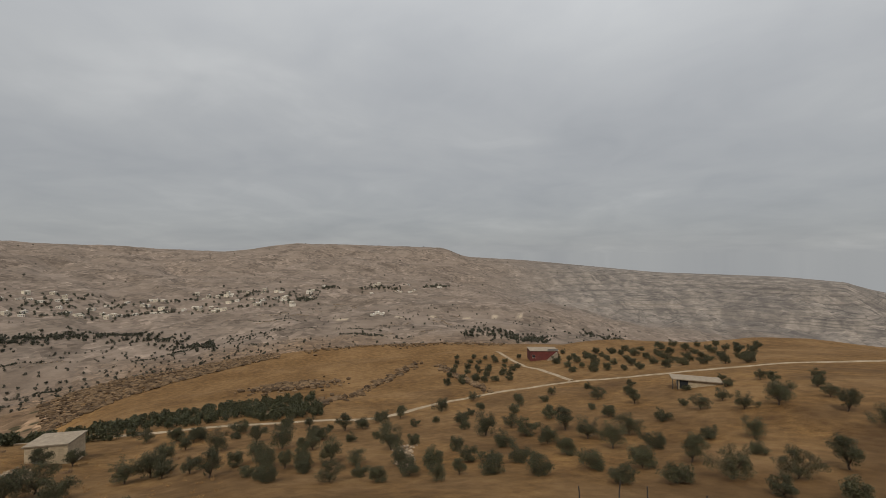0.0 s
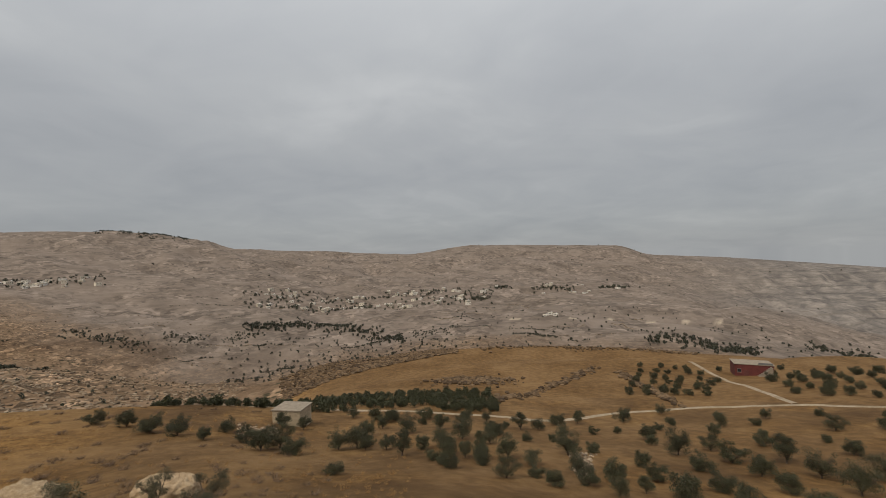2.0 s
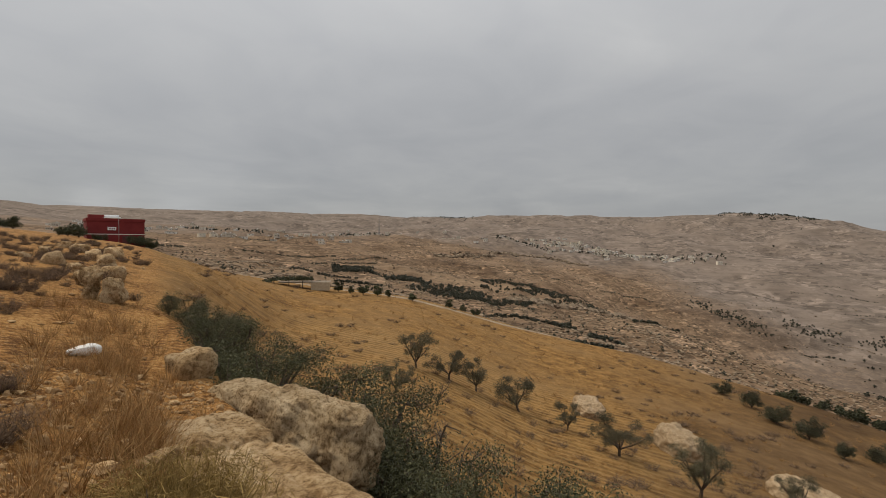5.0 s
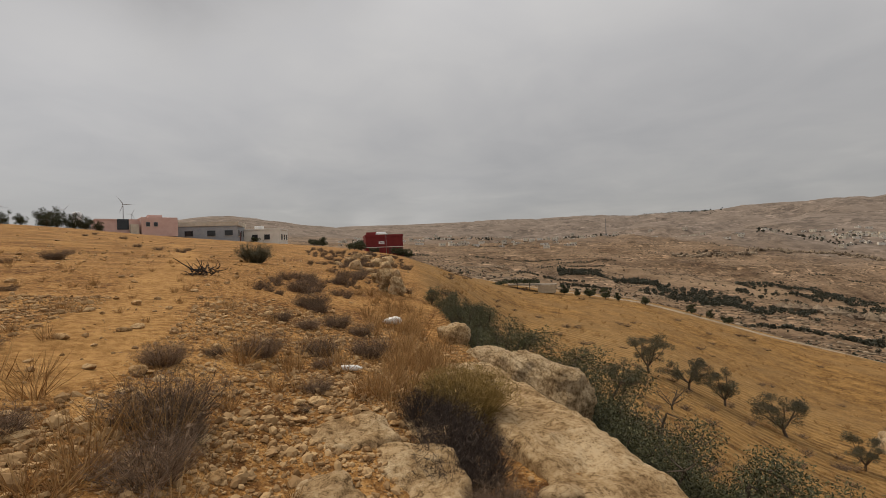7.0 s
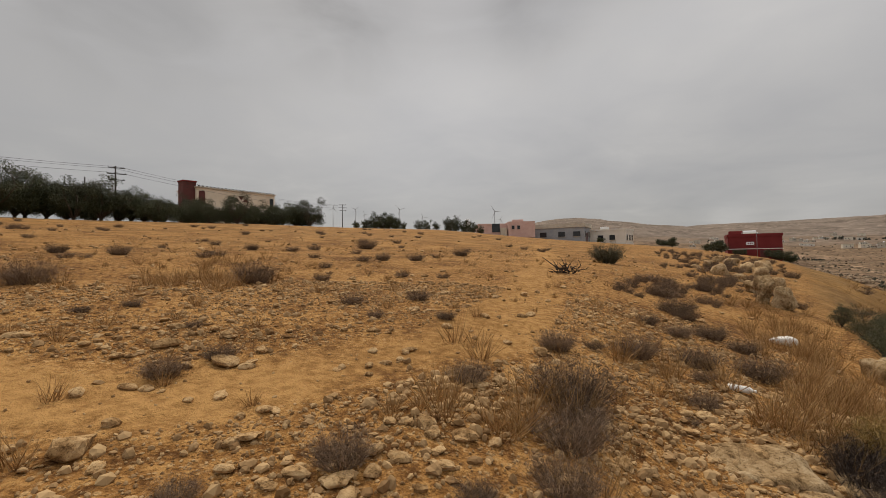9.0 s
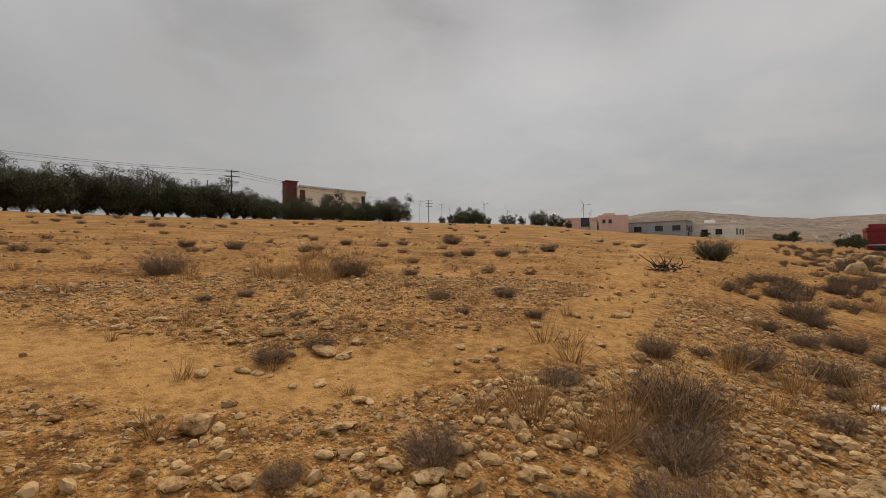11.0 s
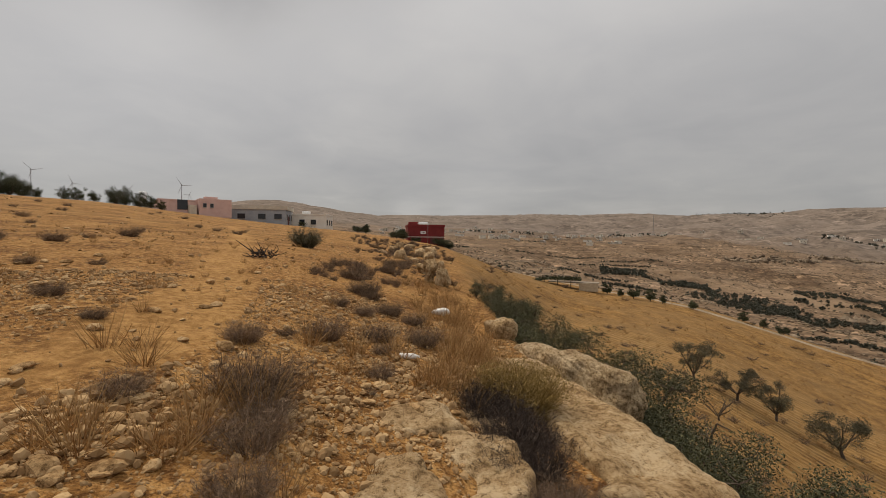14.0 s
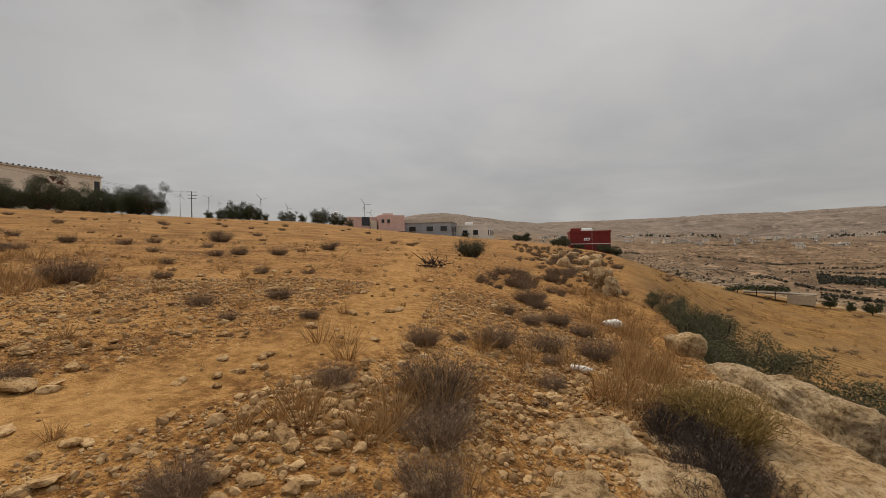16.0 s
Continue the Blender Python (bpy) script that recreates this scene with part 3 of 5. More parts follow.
def leaf_quads(centres, length, width, rng, droop=0.0, outward=None):
    """One kite-shaped leaf at each centre, turned at random."""
    n = len(centres)
    d = rng.normal(size=(n, 3))
    if outward is not None:
        d = d * .8 + outward
    d[:, 2] -= droop
    d /= np.linalg.norm(d, axis=1, keepdims=True) + 1e-9
    s = np.cross(d, rng.normal(size=(n, 3)))
    s /= np.linalg.norm(s, axis=1, keepdims=True) + 1e-9
    ln = length * rng.uniform(.6, 1.3, (n, 1))
    wd = width * rng.uniform(.7, 1.3, (n, 1))
    up = np.cross(d, s) * wd * .25
    v = np.stack([centres - d * ln / 2, centres + s * wd / 2 + up, centres + d * ln / 2, centres - s * wd / 2 + up], 1).reshape(-1, 3)
    return v, np.arange(4 * n).reshape(-1, 4)


def stone_shape(rng, detail=1, rough=.22, flat=.6):
    """A worn, angular stone of about unit size."""
    bm = bmesh.new()
    bmesh.ops.create_icosphere(bm, subdivisions=detail, radius=.5)
    cuts = rng.normal(size=(7, 3))
    cuts /= np.linalg.norm(cuts, axis=1, keepdims=True)
    depth = rng.uniform(.30, .46, 7)
    seed = Vector(rng.uniform(-50, 50, 3))
    for v in bm.verts:
        for c, d in zip(cuts, depth):
            over = v.co.dot(Vector(c)) - d
            if over > 0:
                v.co -= Vector(c) * over * .9
        v.co *= 1 + rough * noise.noise(v.co * 3 + seed)
        v.co.z *= flat
    return bm


ROCK_PALE = rock_surface("limestone", (.24, .145, .066), (.45, .305, .160), (.60, .45, .275))
ROCK_GREY = rock_surface("weathered_limestone", (.24, .155, .078), (.47, .34, .195), (.62, .48, .31), 2.6)
FIELD_ROCK = rock_surface("field_limestone", (.30, .21, .125), (.39, .285, .175), (.47, .36, .235), 2.6, .03)
STONE = rock_surface("loose_limestone", (.24, .135, .056), (.42, .265, .125), (.56, .39, .21), 3.0, .012)
BARK = plain("grey_bark", (.06, .045, .035), (.15, .115, .09), 6, .95, .1, .8, .03)
DEAD_WOOD = plain("charred_branches", (.02, .016, .015), (.075, .06, .05), 8, .95, .1, .6, .02)
OLIVE = foliage("olive_leaves", (0.021, 0.022, 0.010), (0.094, 0.090, 0.045))
OLIVE_GREY = foliage("dusty_olive_leaves", (.040, .038, .020), (.15, .132, .075))
GROVE_LEAF = foliage("grove_leaves", (.020, .022, .010), (.075, .076, .036))
# far leaves are paler and greyer: haze mixed into their colour
FAR_TREES = foliage("hazed_far_foliage", (.032, .034, .022), (.085, .083, .055))
PINE = foliage("pine_needles", (0.019, 0.026, 0.009), (0.086, 0.091, 0.036))
SHRUB_GREEN = foliage("shrub_leaves", (.028, .032, .013), (.135, .130, .058))
TWIG = foliage("grey_brown_twigs", (.056, .038, .025), (.30, .20, .128), .9)
TWIG_DARK = foliage("dark_twigs", (0.023, 0.016, 0.013), (0.101, 0.071, 0.054), .9)
STRAW = foliage("dry_straw", (.24, .12, .038), (.55, .34, .14), .85)
YELLOW_BUSH = foliage("yellowing_leaves", (0.149, 0.092, 0.025), (0.414, 0.282, 0.090), .8)
RED_PAINT = plain("red_painted_plaster", (.145, .016, .017), (.195, .026, .024), .8, .8, .3, .2)
PINK_PLASTER = plain("pink_plaster", (.52, .34, .30), (.62, .44, .39), .8, .9, .2, .3)
GREY_PLASTER = plain("grey_cement_render", (.25, .265, .29), (.35, .36, .375), .8, .9, .2, .3)
WHITE_PLASTER = plain("off_white_plaster", (.62, .57, .50), (.74, .70, .63), .8, .85, .2, .3)
CREAM_PLASTER = plain("cream_plaster", (.62, .55, .44), (.72, .65, .54), .6, .85, .2, .3)
CONCRETE = plain("pale_concrete", (.42, .37, .30), (.58, .52, .43), 1.4, .9, .2, .5, .02)
BLOCKWORK = plain("limestone_blocks", (.34, .27, .185), (.50, .41, .29), 2.5, .9, .2, .6, .02, .2)
MAROON = plain("maroon_cladding", (.085, .03, .028), (.13, .045, .04), 1, .8, .3, .2)
RUST_RED = plain("rust_red_sheet", (.085, .024, .022), (.14, .038, .033), 1, .7, .3, .3)
WINDOW_DARK = plain("dark_window", (.015, .017, .02), (.03, .032, .036), 2, .15, .5, .0)
FRAME_GREY = plain("grey_metal", (.16, .16, .165), (.26, .26, .265), 4, .5, .5, .1, .01, 0, .6)
WHITE_METAL = plain("white_paint", (.70, .70, .70), (.80, .80, .80), 2, .5, .4, .05)
WEATHERED_ROOF = plain("weathered_cement_roof", (.20, .165, .125), (.30, .25, .195), 1.2, .95, .1, .5, .02)
POLE_DARK = plain("dark_timber_pole", (.035, .03, .028), (.075, .065, .06), 5, .9, .2, .3)
# ---- trees and shrubs: prototypes with a trunk and a crown, then copies ----
def limb(rng, start, direction, length, r0, r1, bend=.25, n=5):
    p, d = Vector(start), Vector(direction).normalized()
    pts, rad = [p.copy()], [r0]
    for i in range(n):
        d = (d + Vector(rng.normal(size=3)) * bend + Vector((0, 0, .08))).normalized()
        p = p + d * length / n
        pts.append(p.copy())
        rad.append(r0 + (r1 - r0) * (i + 1) / n)
    return pts, rad


def tree_meshes(seed, h=3.2, spread=1.5, stem=.7, limbs=4, leaves=1500, leaf=(.16, .05), clumps=3, clump=.5, low=False):
    """Meshes of a trunk with its limbs and of a crown of leaves gathered in clumps along the boughs."""
    rng = np.random.default_rng(seed)
    wood, tips = [], []
    lean = Vector((rng.normal() * .12, rng.normal() * .12, 1))
    pts, rad = limb(rng, (0, 0, -.15), lean, stem + .15, .11 * h / 3, .085 * h / 3, .12, 4)
    wood.append(tube(pts, rad, 7))
    fork = pts[-1]
    for k in range(limbs):
        w = 2 * math.pi * (k + rng.uniform(-.3, .3)) / limbs
        out = spread * rng.uniform(.55, 1.0)
        rise = (h - stem) * rng.uniform(.5, .82)
        lp, lr = limb(rng, fork, (math.cos(w) * out, math.sin(w) * out, rise), math.hypot(out, rise), .06 * h / 3, .018, .16, 5)
        wood.append(tube(lp, lr, 5))
        for j in range(clumps):
            base = lp[rng.integers(2, 6)]
            d = Vector((rng.normal(), rng.normal(), rng.normal() * .6 + (.2 if not low else -.2)))
            tp, tr = limb(rng, base, d, clump * rng.uniform(.5, 1.2), .018, .006, .2, 3)
            wood.append(tube(tp, tr, 3))
            tips.append((np.array(tp[-1]), clump * rng.uniform(.55, 1.1)))
        tips.append((np.array(lp[-1]), clump * rng.uniform(.6, 1.1)))
    if low:
        for k in range(9):
            w = rng.uniform(0, 6.28)
            tips.append((np.array((math.cos(w) * spread * .7, math.sin(w) * spread * .7, rng.uniform(.25, .5) * h)), clump * rng.uniform(.8, 1.2)))
    size = np.array([s for _, s in tips])
    pick = rng.choice(len(tips), leaves, p=size ** 2 / (size ** 2).sum())
    c = np.array([t for t, _ in tips])[pick]
    off = rng.normal(size=(leaves, 3))
    off /= np.linalg.norm(off, axis=1, keepdims=True)
    off *= (rng.uniform(.15, 1, (leaves, 1)) ** .6) * size[pick][:, None] * np.array([1, 1, .75])
    pos = c + off
    pos[:, 2] = np.maximum(pos[:, 2], .12)
    lv, lf = leaf_quads(pos, leaf[0], leaf[1], rng, .15, off)
    wv, wf = tubes(wood)
    out = []
    for name, v, f in (("trunk", wv, wf), ("crown", lv, lf.tolist())):
        me = bpy.data.meshes.new(name)
        me.from_pydata(np.asarray(v).tolist(), [], [tuple(q) for q in f])
        out.append(me)
    return out


class Kind:
    """A kind of plant with a few shapes; plant() sets out one of them as a thing of its own."""

    def __init__(self, name, shapes, wood, leaf, label, category, group):
        self.name, self.label, self.category, self.group, self.count = name, label, category, group, 0
        self.shapes, self.made = shapes, [None] * len(shapes)
        for trunk, crown in shapes:
            if trunk:
                trunk.materials.append(wood)
            crown.materials.append(leaf)

    def plant(self, x, y, size=1.0, turn=None, shape=None, label="", sink=.05, wide=1.0):
        k = self.count % len(self.shapes) if shape is None else shape
        self.count += 1
        turn = self.count * 137.5 if turn is None else turn
        m = pose(x, y, float(height(x, y)) - sink, 0, 0, turn) @ Matrix.Diagonal((size * wide, size * wide, size, 1))
        if self.made[k] is None:
            ob = tagged(new(self.name), self.label, self.category, self.group)
            ob.matrix_basis = m
            trunk, crown = self.shapes[k]
            if trunk:
                link("trunk", trunk, None, ob)
            link("crown", crown, None, ob)
            self.made[k] = ob
        else:
            src = self.made[k]
            keep = src.matrix_basis.copy()
            ob = copy_thing(src, Matrix.Identity(4))
            ob.matrix_basis = m
            src.matrix_basis = keep
        if label:
            ob["label"] = label
        return ob


FIELD_OLIVE = Kind("olive_tree", [tree_meshes(s, 3.3, 1.9, .6, 6, 7000, (.12, .038), 6, .50) for s in (11, 12, 13, 14)], BARK, OLIVE_GREY,
                   "sparse grey-green olive tree on the ploughed slope", "tree", "olive trees on the ploughed slope")
ORCHARD = Kind("olive_tree", [tree_meshes(s, 3.1, 1.55, .45, 7, 5200, (.15, .055), 5, .60, k) for s, k in ((21, True), (22, False), (23, True), (24, True))], BARK, OLIVE,
               "dark green olive tree in the dry orchard", "tree", "olive trees of the orchard")
ORCHARD_BUSH = Kind("olive_tree", [tree_meshes(s, 2.0, 1.15, .2, 7, 3600, (.15, .06), 5, .46, True) for s in (31, 32, 33)], BARK, OLIVE,
                    "low rounded olive tree in dry grass", "tree", "low olive trees of the orchard")
ROAD_TREE = Kind("roadside_tree", [tree_meshes(s, 2.6, 1.0, .3, 5, 1500, (.24, .12), 4, .5, True) for s in (41, 42, 43)], BARK, PINE,
                 "small dark rounded tree beside the gravel road", "tree", "trees along the gravel road")
PINES = Kind("pine_tree", [tree_meshes(s, 5.2, 2.3, .7, 10, 11000, (.22, .05), 6, .85, True) for s in (51, 52, 53, 54)], BARK, PINE,
             "dense dark green pine at the crest of the field", "tree", "pines along the crest")
EDGE_SHRUB = Kind("evergreen_shrub", [tree_meshes(s, 2.7, 1.3, .25, 9, 21000, (.052, .020), 7, .40, True) for s in (61, 62, 63)], BARK, SHRUB_GREEN,
                  "leafy dark green shrub below the rock edge", "shrub", "shrubs below the rock edge")
GREY_SHRUB = Kind("bare_shrub", [tree_meshes(s, 1.8, .8, .3, 6, 420, (.08, .022), 5, .45) for s in (71, 72)], BARK, OLIVE_GREY,
                  "half-bare grey shrub on the dry slope", "shrub", "half-bare shrubs on the slope")

# the ploughed slope below the ridge: bearing, distance, height
for b, r, h in ((30.3, 36, 3.1), (34.3, 37, 3.0), (37.7, 38, 2.8), (43.1, 38.5, 3.6), (48.8, 38, 2.4), (54.5, 34.5, 3.5), (62.4, 30.5, 3.5),
                (27.4, 24, 1.8), (71, 36, 2.4), (76, 33, 2.6)):
    FIELD_OLIVE.plant(*polar(b, r), h / 3.6)
for b, r, h in ((20.8, 96, 2.2), (22.3, 96, 1.7), (23.8, 96, 2.6), (25.6, 97, 2.5), (26.9, 97, 1.8), (30, 99, 2.3), (34.7, 103, 2.3), (36.5, 104, 1.9), (38.2, 104, 2.2)):
    ROAD_TREE.plant(*polar(b, r), h / 2.6)

# the orchard, nearest trees: bearing, distance, height
for b, r, h in ((83.6, 64, 4.6), (84.2, 83, 4), (90.6, 65, 4.2), (92.9, 66, 4.8), (96.7, 64, 3.0), (98.5, 59, 4.3), (99.4, 78, 4.5), (103.6, 66, 4),
                (104.3, 58, 2.9), (103.6, 82, 4.2), (106.4, 73, 5), (112.2, 60, 4.3), (115.3, 57, 3), (113.9, 85, 4.3), (119.7, 66, 5), (120.8, 55, 3.2),
                (92.5, 98, 3.6), (86.5, 82, 3.4), (110, 77, 3)):
    ORCHARD.plant(*polar(b, r), h / 4.1)
for b, r, h in ((132, 75, 4.8), (135.2, 81, 3.4), (142, 76, 4.6), (144.6, 70, 4), (147.5, 64, 4.3), (149.4, 72, 4), (155.8, 57, 4), (159.9, 51, 3.9),
                (161.7, 70, 3.3), (165.2, 53, 3.6), (169.2, 58, 4), (160.8, 85, 3.4), (163.8, 87, 5), (156.8, 86, 3.3), (169, 85, 4), (171.9, 78, 3.8),
                (176, 64, 3.8), (178, 88, 4)):
    ORCHARD.plant(*polar(b, r), h / 3.7)
for b, r, h in ((85.3, 60, 2.4), (94.2, 67, 1.8), (101.4, 64, 2), (108.8, 58, 2.2), (110.4, 79, 2.4), (95.4, 94, 2.6), (97.5, 93, 2.6), (101.8, 94, 2.6),
                (116.1, 87, 2.3), (118.4, 94, 2.6), (110.4, 106, 2.4), (124.9, 53.5, 2.5), (107, 93, 2.4), (122, 50, 2.0)):
    ORCHARD_BUSH.plant(*polar(b, r), h / 2.0)
for b, r, h in ((128.8, 85, 2.6), (134.3, 66, 2.3), (137.2, 74, 2.8), (139.8, 67, 2.5), (136.4, 56, 2.2), (129.8, 56.5, 2), (128.3, 63.5, 2), (132.7, 50, 2.7),
                (138.8, 49, 2.4), (142.2, 60, 2.3), (145.1, 52.5, 2.4), (152.1, 64, 2.3), (150.8, 54, 2.6), (154.4, 48, 2.2), (148.5, 46.7, 2), (169.4, 48, 2),
                (157.5, 69, 1.9), (164, 47, 1.8), (174, 50, 2.0), (162, 62, 1.6), (140, 86, 2.3), (147, 84, 2.2), (153, 80, 2)):
    ORCHARD_BUSH.plant(*polar(b, r), h / 2.0)
# the orchard farther off, in loose rows on either side of the road
rng = np.random.default_rng(5)
for row in range(3):
    for k in range(12):
        b, r = 122 + 4.6 * k + rng.uniform(-1.2, 1.2), 92 + 9.5 * row + rng.uniform(-2.5, 2.5) - max(0, 130 - (122 + 4.6 * k)) * .9
        if np.min(polyline_distance(*polar(b, r), TRACKS[1][0])) > 3.5:
            (ORCHARD if rng.random() < .4 else ORCHARD_BUSH).plant(*polar(b, r), rng.uniform(.65, 1.0))
for row in range(6):
    for k in range(11):
        b, r = 141 + 2.0 * k + (row % 2) + rng.uniform(-.5, .5), 141 + 9.5 * row + rng.uniform(-2, 2)
        if np.min(polyline_distance(*polar(b, r), TRACKS[1][0])) > 4 and np.min(polyline_distance(*polar(b, r), TRACKS[2][0])) > 3:
            ORCHARD_BUSH.plant(*polar(b, r), rng.uniform(.9, 1.45))
for row in range(6):
    for k in range(6):
        b, r = 127.3 + 1.55 * k + rng.uniform(-.35, .35) + .25 * row, 136 + 9.5 * row + rng.uniform(-2, 2)
        if np.min(polyline_distance(*polar(b, r), TRACKS[2][0])) > 3:
            ORCHARD_BUSH.plant(*polar(b, r), rng.uniform(.85, 1.2), label="young dark olive tree planted in rows")
for k in range(34):
    b, r = rng.uniform(90, 131), rng.uniform(46, 98)
    if np.min(polyline_distance(*polar(b, r), TRACKS[1][0])) > 3:
        (ORCHARD if k % 2 else ORCHARD_BUSH).plant(*polar(b, r), rng.uniform(.6, .9))
for b, r in ((66, 88), (68.5, 84), (70.5, 78), (73, 74), (75.5, 70), (78, 76), (80, 68), (81.5, 62)):
    ORCHARD_BUSH.plant(*polar(b, r), rng.uniform(.9, 1.5))

# pines along the crest of the field
for k in range(62):
    b = -112 + 1.12 * k + rng.uniform(-.5, .5)
    if b > -52.3:
        break
    PINES.plant(*polar(b, rng.uniform(66, 75)), rng.uniform(.75, 1.2) * np.interp(b, [-90, -73, -69, -58, -55, -53, -52], [1.2, 1.12, .90, .80, 1.0, .85, .6]), sink=.7)
for b, r, s in ((-48.5, 78, .3), (-47.3, 79, .4), (-46.2, 79, .55), (-45.3, 80, .68), (-44.3, 80, .6), (-43.4, 81, .5), (-40.5, 80, .35), (-39.5, 83, .4), (-38.2, 84, .35), (-36.5, 84, .62), (-35.6, 86, .5), (-34.4, 87, .55), (-33.4, 88, .45), (-42.5, 80, .3), (-32.4, 92, .35)):
    PINES.plant(*polar(b, r), s * 1.15, sink=s * 1.1, wide=.85, label="small dark pine at the crest of the field")

# shrubs under the rock edge
for x, y, top in ((1.25, 15.4, .3), (1.9, 14.4, .35), (2.4, 13.2, .25), (1.9, 12.2, .2), (2.6, 11.2, .05), (2.4, 10.2, 0), (3.1, 9.4, -.25), (3.5, 8.4, -.4), (2.95, 7.6, -.6),
                  (3.7, 7.0, -.8), (3.3, 6.1, -.9), (4.2, 5.8, -1.0), (3.5, 5.0, -1.05), (4.3, 4.5, -1.2), (3.6, 3.9, -1.35), (4.6, 3.2, -1.5), (5.2, 4.6, -1.7), (4.5, 5.7, -1.0)):
    EDGE_SHRUB.plant(x, y, (top - float(height(x, y))) / 2.75)
for x, y, s in ((4.6, 13.2, 1.1), (5.4, 11.4, 1.15), (6.0, 10.0, 1.2), (5.6, 8.6, 1.1), (6.6, 7.6, 1.1), (6.8, 6.0, 1.2), (7.4, 5.0, 1.1), (6.2, 14.4, .8), (8.6, 8.4, 1.0), (13.2, 20.5, .8)):
    GREY_SHRUB.plant(x, y, s)
# ---- the ridge top: rocks, dry shrubs, straw, stones ----
def rock_mesh(name, size, seed, detail=4, rough=.16, power=5.0, tilt=0):
    """A worn block of limestone: a rounded box with chips, pits and bedding steps. Its foot is at z = 0."""
    bm = bmesh.new()
    bmesh.ops.create_cube(bm, size=2)
    bmesh.ops.subdivide_edges(bm, edges=bm.edges[:], cuts=2 ** detail - 1, use_grid_fill=True)
    s = Vector((seed * 7.13, seed * 3.7, seed * 1.9))
    big = Vector(size) / 2
    for v in bm.verts:
        p = v.co.copy()
        n = (abs(p.x) ** power + abs(p.y) ** power + abs(p.z) ** power) ** (1 / power)
        p /= n
        w = Vector((p.x * big.x, p.y * big.y, p.z * big.z))
        d = noise.fractal(w * 1.1 + s, .9, 2.0, 4) * rough * 1.4 + noise.fractal(w * 4.5 + s, .8, 2.1, 4) * rough * .35
        pits = max(0.0, noise.noise(w * 7 + s) - .25) * rough * .5
        step = .3 * rough * math.floor(2.2 * noise.noise(w * .9 - s) + 1)
        if detail > 4:
            q = Vector((w.x * 2.2, w.y * .8, w.z * 3)) + s
            d -= .035 * max(0.0, 1 - abs(noise.noise(q)) * 9)
            d += .022 * noise.noise(w * 9 + s) + .012 * noise.noise(w * 21 + s)
        out = p.normalized()
        v.co = w + Vector((out.x, out.y, out.z)) * (d - pits + step)
        v.co.z += big.z
    return bm


def rock(name, x, y, size, turn=0, seed=1, z=None, tilt=(0, 0), mat=None, label="", detail=4, rough=.16, group="", power=5.0, sink=.08):
    ob = part(name, rock_mesh(name, size, seed, detail, rough, power), mat or ROCK_PALE, None, "", False)
    ob.matrix_basis = pose(x, y, (float(height(x, y)) if z is None else z) - sink, tilt[0], tilt[1], turn)
    return tagged(ob, label, "rock", group)


ledge = thing("limestone_ledge", 1.52, 4.75, -1.42, 8, "long sloping pale limestone ledge along the ridge edge", "rock")
for y, long, wide, k, dz in ((-.55, 4.6, 1.12, 3, 0), (2.28, 1.1, .95, 6, -.05)):
    slab = part("slab", rock_mesh("slab", (wide, long, 1.1), k, 6, .055, 9), ROCK_PALE, ledge, "", False)
    slab.matrix_basis = pose(0, y, dz, 0, 9, 0)
for x, y, size, k in ((-.42, -1.6, .22, 61), (-.50, .3, .18, 62), (-.46, 1.5, .26, 63)):
    chip = part("broken_piece", rock_mesh("broken_piece", (size, size * 1.4, size * .7), k, 3, .05, 4), ROCK_PALE, ledge, "", False)
    chip.matrix_basis = pose(x, y, 1.0 - .16 * x, 4, 12, 25 * k)
rock("limestone_boulder", 2.24, 7.75, (.72, 2.7, 1.15), 28, 8, z=-1.58, tilt=(-3, 10), mat=ROCK_GREY, label="long weathered limestone boulder beyond the ledge", detail=6, rough=.10, power=6, sink=0)
rock("limestone_block", 1.34, 9.75, (.55, .62, .55), 20, 12, z=-.74, label="squared pale limestone block at the ridge edge", rough=.10, sink=0)
for x, y, size, turn, k, up, text in ((.12, 3.15, (1.0, 1.0, .34), 12, 15, .05, "flat cracked bedrock level with the stony soil"), (-.42, 2.62, (.9, .75, .3), 40, 17, .04, "flat cracked bedrock half buried in stones"),
                                      (.30, 4.1, (.7, .6, .3), -20, 18, .03, "low pale bedrock step in stony soil"), (-.25, 3.75, (.7, .5, .3), 30, 16, .03, "low pale bedrock step in stony soil"),
                                      (.62, 2.4, (.9, .9, .4), 15, 19, .05, "sloping pale bedrock at the ledge foot")):
    rock("bedrock_outcrop", x, y, size, turn, k, z=float(height(x, y)) + up - size[2], label=text, rough=.10, sink=.02)
for x, y, s, t, k in ((-.4, 16.3, (.36, .42, .82), 18, 21), (.06, 16.1, (.32, .4, .7), -12, 22)):
    rock("standing_rock", x, y, s, t, k, label="upright pale limestone rock on the slope", group="pair of upright rocks", power=3.6, rough=.2)
for b, r, size, k in ((-2.2, 19, .5, 41), (-3.4, 23, .45, 42), (-1.5, 27, .7, 43), (-5.2, 26, .4, 44), (-2.9, 31, .6, 45), (-6.4, 33, .5, 46), (-.6, 22, .55, 47), (-4.1, 38, .7, 48), (-7.6, 29, .35, 49), (-1.3, 35, .8, 50), (-5.5, 44, .6, 51)):
    rock("shoulder_rock", *polar(b, r), (size * 1.2, size, size * .9), b * 40, k, label="pale limestone rock among shrubs on the shoulder", group="rocks on the shoulder", detail=3, power=3.4, rough=.2)
